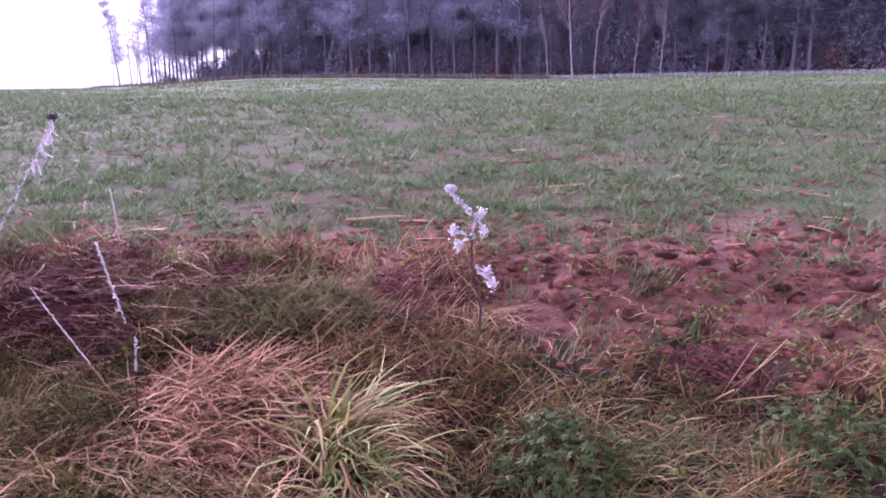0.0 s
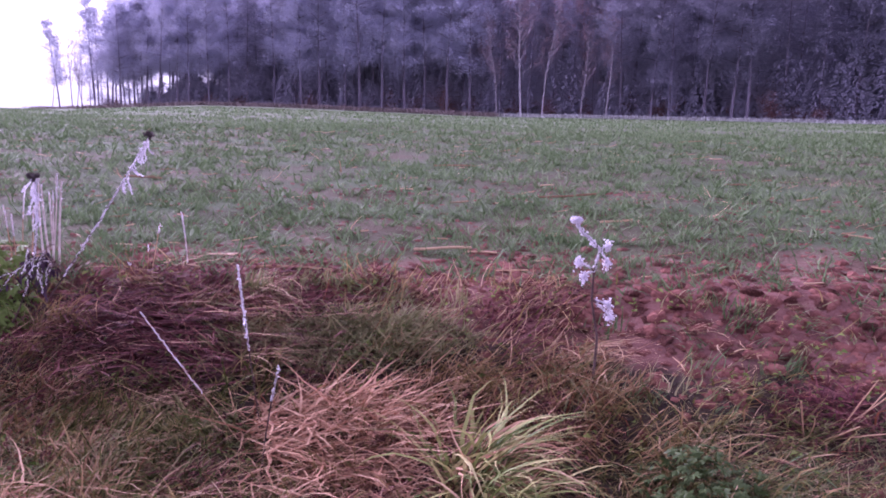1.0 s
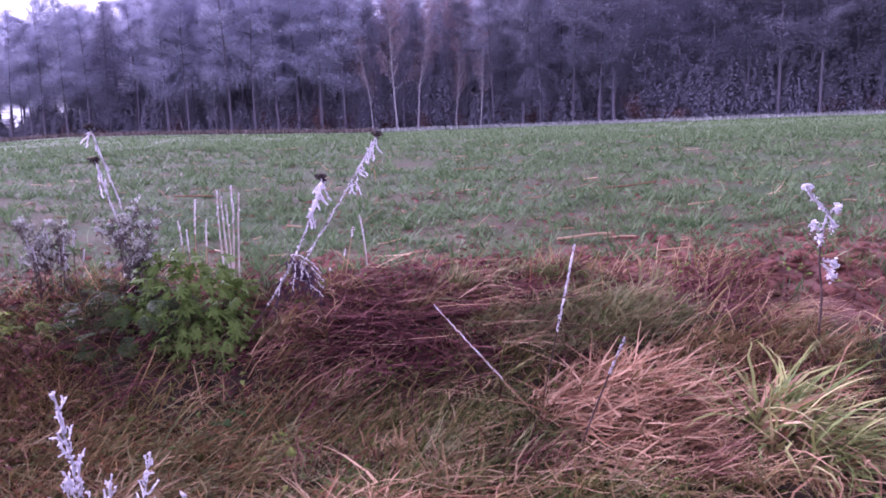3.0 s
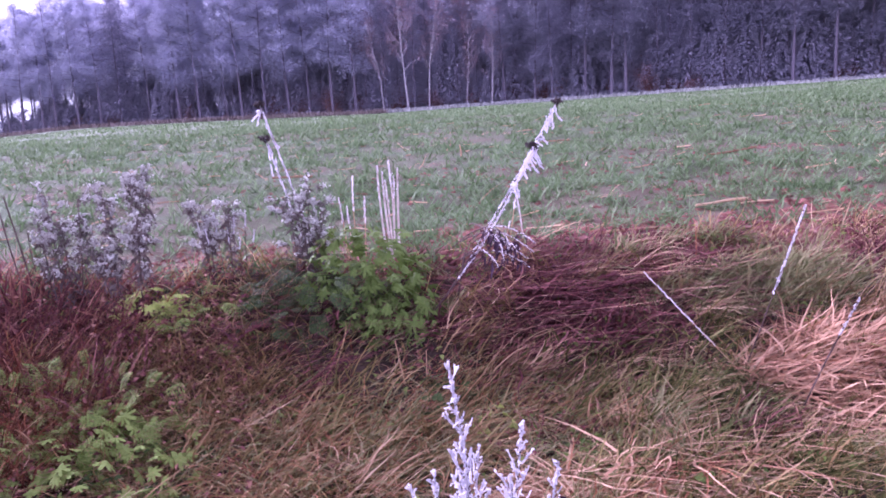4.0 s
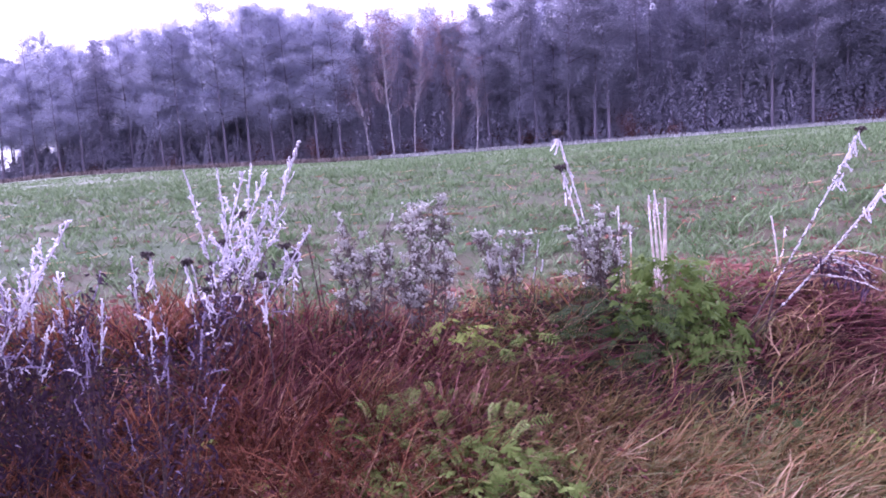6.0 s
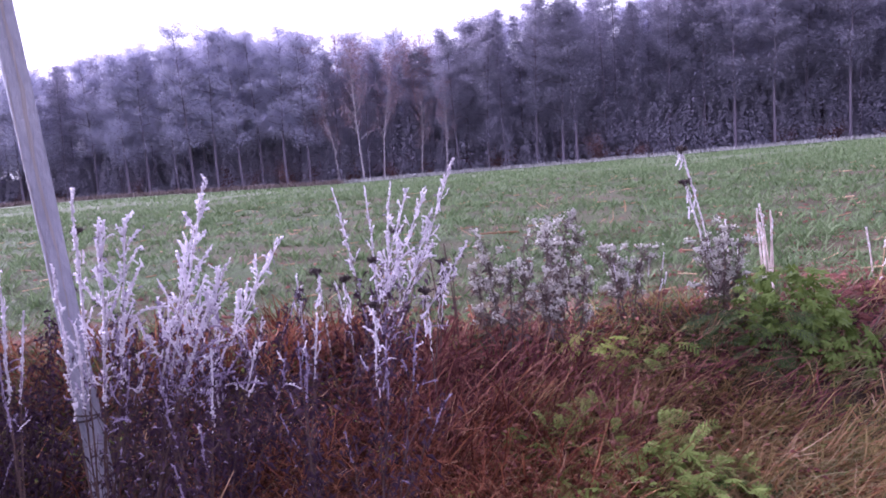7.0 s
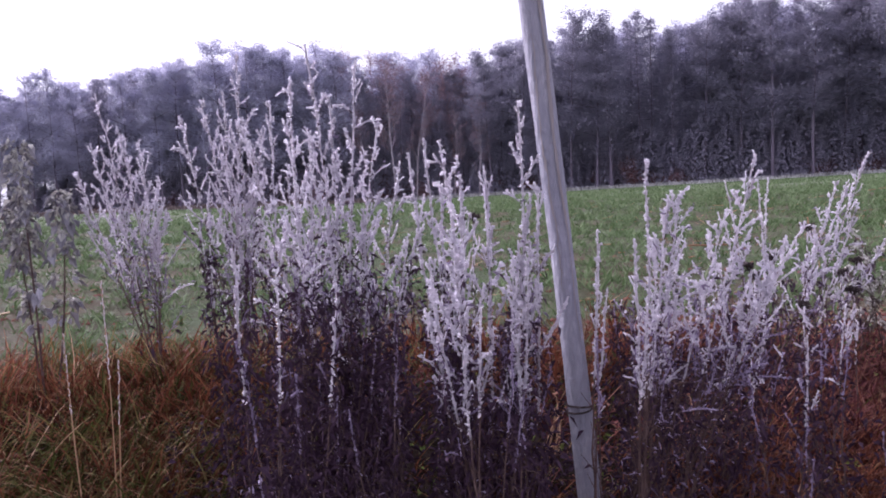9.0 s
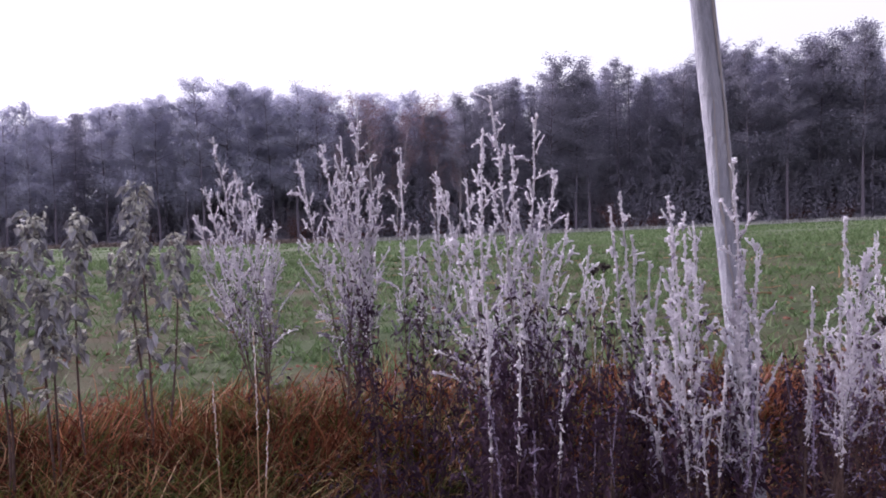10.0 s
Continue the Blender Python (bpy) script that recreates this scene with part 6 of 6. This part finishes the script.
def leaf_clump(name, place, count, spread, leaf, size, mat, seed, label, category, tilt=(0.1, 0.9), rise=0.25, dome=True):
    """Leaves of one plant, each an object on one of three shared meshes."""
    r = np.random.default_rng(seed)
    x, y = place
    z = float(land(x, y))
    plant = thing(name, (x, y, z), label, category)
    protos = []
    for k in range(count):
        a, q = r.uniform(0, 6.283), r.uniform(0, 1) ** 0.6
        px, py = spread * q * math.cos(a), spread * 0.8 * q * math.sin(a)
        up = rise * (math.sqrt(max(0.0, 1 - q * q * 0.9)) if dome else 1) * r.uniform(0.35, 1.0)
        pz = float(land(x + px, y + py)) - z + up
        s = r.uniform(*size)
        m = Matrix.LocRotScale((px, py, pz), Euler((r.normal(0, 0.5), r.uniform(*tilt), a + r.normal(0, 0.9))), (s, s, s))
        if len(protos) < 4:
            v, f = leaf(len(protos))
            ob = mesh_object("leaf", v, f, mat, plant)
            ob.matrix_local = m
            protos.append(ob)
        else:
            part_from("leaf", protos[k % 4], plant, m)
    return plant


def hog(k):
    return lobed_leaf(7, 0.5 + 0.05 * k, 1.0, 0.75 + 0.08 * k, 0.3)


def roundish(k):
    return lobed_leaf(3, 0.18 + 0.04 * k, 0.8, 0.85, 0.2)


def feather(k):
    return feather_leaf(6 + k, 0.24 + 0.02 * k)


# leafy plant on the bank's shoulder
leaf_clump("leafy_plant", (-2.82, 4.16), 230, 0.3, hog, (0.05, 0.095), M_LEAF, 501, "fresh green leafy plant growing out of the bank", "plant", (-0.3, 0.9), 0.42)
leaf_clump("leafy_plant", (-2.7, 3.96), 100, 0.2, hog, (0.045, 0.09), M_LEAF, 502, "fresh green leaves hanging down the bank", "plant", (0.2, 1.2), 0.2)
leaf_clump("leafy_plant", (-3.08, 4.1), 110, 0.28, feather, (0.09, 0.16), M_DLEAF, 503, "dark feathery foliage on the bank", "plant", (-0.2, 0.6), 0.26)
leaf_clump("leafy_plant", (-3.84, 4.3), 44, 0.16, hog, (0.06, 0.11), M_YLEAF, 504, "bright yellow-green leaves low on the bank", "plant", (-0.2, 0.6), 0.12)
leaf_clump("leafy_plant", (-3.55, 4.15), 40, 0.25, feather, (0.08, 0.14), M_GREYLEAF, 505, "grey-green feathery leaves on the bank", "plant", (-0.3, 0.6), 0.16)
leaf_clump("tansy_leaves", (-4.05, 3.6), 230, 0.42, feather, (0.06, 0.12), M_GREYLEAF, 506, "feathery green tansy leaves spreading over the grass", "plant", (-0.9, 0.8), 0.22)
leaf_clump("tansy_leaves", (-4.02, 3.4), 210, 0.45, hog, (0.05, 0.1), M_GREYLEAF, 507, "deeply cut green leaves low in the grass", "plant", (-0.6, 0.8), 0.18)
leaf_clump("tansy_leaves", (-3.95, 3.35), 80, 0.4, hog, (0.05, 0.09), M_DLEAF, 519, "dark green leaves under the feathery tansy", "plant", (-0.3, 0.5), 0.1)
leaf_clump("leafy_plant", (-4.41, 3.78), 30, 0.12, roundish, (0.045, 0.08), M_LEAF, 508, "small green rosette in dead grass", "plant", (-0.2, 0.6), 0.1)
leaf_clump("leafy_plant", (-4.72, 3.66), 16, 0.08, hog, (0.05, 0.08), M_YLEAF, 509, "yellowing rosette low in the grass", "plant", (-0.1, 0.6), 0.08)
leaf_clump("leafy_plant", (-4.93, 3.87), 12, 0.08, roundish, (0.04, 0.07), M_YLEAF, 520, "few yellow leaves among dead grass", "plant", (0.0, 0.9), 0.12)
leaf_clump("leafy_plant", (-2.9, 2.88), 14, 0.07, roundish, (0.04, 0.07), M_YLEAF, 521, "yellow leaves beside a hay pile", "plant", (-0.1, 0.6), 0.1)
leaf_clump("leafy_plant", (-2.48, 2.5), 26, 0.1, hog, (0.05, 0.09), M_LEAF, 522, "fresh green rosette at the foot of the bank", "plant", (-0.2, 0.6), 0.12)
leaf_clump("leafy_plant", (-1.89, 2.74), 16, 0.07, roundish, (0.035, 0.06), M_LEAF, 523, "small green rosette in the hay", "plant", (-0.2, 0.6), 0.1)
leaf_clump("leafy_plant", (-2.45, 3.28), 16, 0.12, roundish, (0.035, 0.06), M_YLEAF, 510, "few yellow leaves in the long grass", "plant", (0.2, 1.2), 0.12)
leaf_clump("leafy_plant", (-2.62, 3.5), 40, 0.12, roundish, (0.03, 0.055), M_DLEAF, 511, "blue-green low herb in the long grass", "plant", (-0.2, 0.6), 0.1)
leaf_clump("leafy_plant", (-2.1, 2.48), 40, 0.24, roundish, (0.04, 0.07), M_YLEAF, 512, "yellow-green leaves at the foot of the bank", "plant", (-0.2, 0.6), 0.07)
leaf_clump("leafy_plant", (-1.35, 2.75), 26, 0.2, roundish, (0.03, 0.055), M_LEAF, 513, "small fresh green leaves at the foot of the bank", "plant", (-0.2, 0.6), 0.06)
leaf_clump("ground_ivy", (0.42, 2.8), 230, 0.27, hog, (0.035, 0.07), M_DLEAF, 514, "dark green leafy herb on the bank", "plant", (-0.3, 0.6), 0.22)
leaf_clump("ground_ivy", (1.52, 2.86), 210, 0.32, hog, (0.035, 0.065), M_DLEAF, 515, "dark green leafy herb spreading over red soil", "plant", (-0.3, 0.6), 0.2)
leaf_clump("ground_ivy", (0.75, 2.75), 50, 0.3, roundish, (0.035, 0.06), M_GREYLEAF, 516, "scattered green leaves on the bank", "plant", (-0.3, 0.6), 0.06)
leaf_clump("leafy_plant", (-7.75, 4.3), 60, 0.5, roundish, (0.035, 0.07), M_GREYLEAF, 517, "olive green leaves in the grass of the bank", "plant", (-0.3, 0.6), 0.1)
leaf_clump("leafy_plant", (-8.3, 4.2), 50, 0.4, roundish, (0.035, 0.07), M_GREYLEAF, 518, "olive green leaves in the grass of the bank", "plant", (-0.3, 0.6), 0.1)


def tussock(x, y, n, hgt, mats, seed, label, head, spread=1.0, wid=(0.010, 0.019), fan=0.13, loose=0.45):
    """A clump of arching blades; fresh and dead blades are parts of their own."""
    r = np.random.default_rng(seed)
    plant = thing("grass_tussock", (x, y, float(land(x, y))), label, "grass tussock")
    for name, mat, share in (("green_growth", mats[0], 0.6), ("dead_growth", mats[1], 0.4)):
        k = int(n * share)
        a, q = r.uniform(0, 6.283, k), r.uniform(0, 1, k) ** 0.6 * fan
        px, py = x + q * np.cos(a), y + q * np.sin(a)
        p = np.stack([px, py, land(px, py) - 0.02], 1) - np.array(plant.location)
        h = np.where(r.uniform(0, 1, k) < loose, a, r.normal(head, spread, k))
        dry = name == "dead_growth"
        ob = blades(name, p, r.uniform(*hgt, k), r.uniform(*wid, k), r.uniform(0.2, 0.75, k) if dry else r.uniform(0.08, 0.5, k), r.uniform(0.8, 2.1, k), mat, r, "dead straw-coloured blades" if dry else "arching green blades", "", h, 6)
        ob.parent = plant
    return plant


tussock(-0.46, 2.98, 230, (0.34, 0.62), (M_TUSSOCK, M_HAY), 601, "large arching tussock of green and straw-coloured grass", -0.35, 0.55, (0.015, 0.026), 0.12, 0.15)
tussock(-0.36, 2.78, 190, (0.3, 0.55), (M_TUSSOCK, M_HAY), 602, "arching tussock of straw-coloured grass", -0.6, 0.6, (0.013, 0.024), 0.12, 0.15)
tussock(0.42, 3.0, 160, (0.12, 0.25), (M_TUSSOCK, M_STRAW), 603, "small yellow-green grass tuft", -1.0, 1.0, (0.005, 0.009), 0.1)
tussock(0.12, 3.55, 260, (0.15, 0.3), (M_GREENGRASS, M_RUST), 604, "brown-green grass tuft below the thistle", -1.3, 0.8, (0.005, 0.008), 0.14)
tussock(-3.35, 3.2, 200, (0.18, 0.34), (M_MOSSGRASS, M_RUST), 605, "drooping olive grass tuft on the bank", -1.0, 0.8, (0.005, 0.008), 0.12)
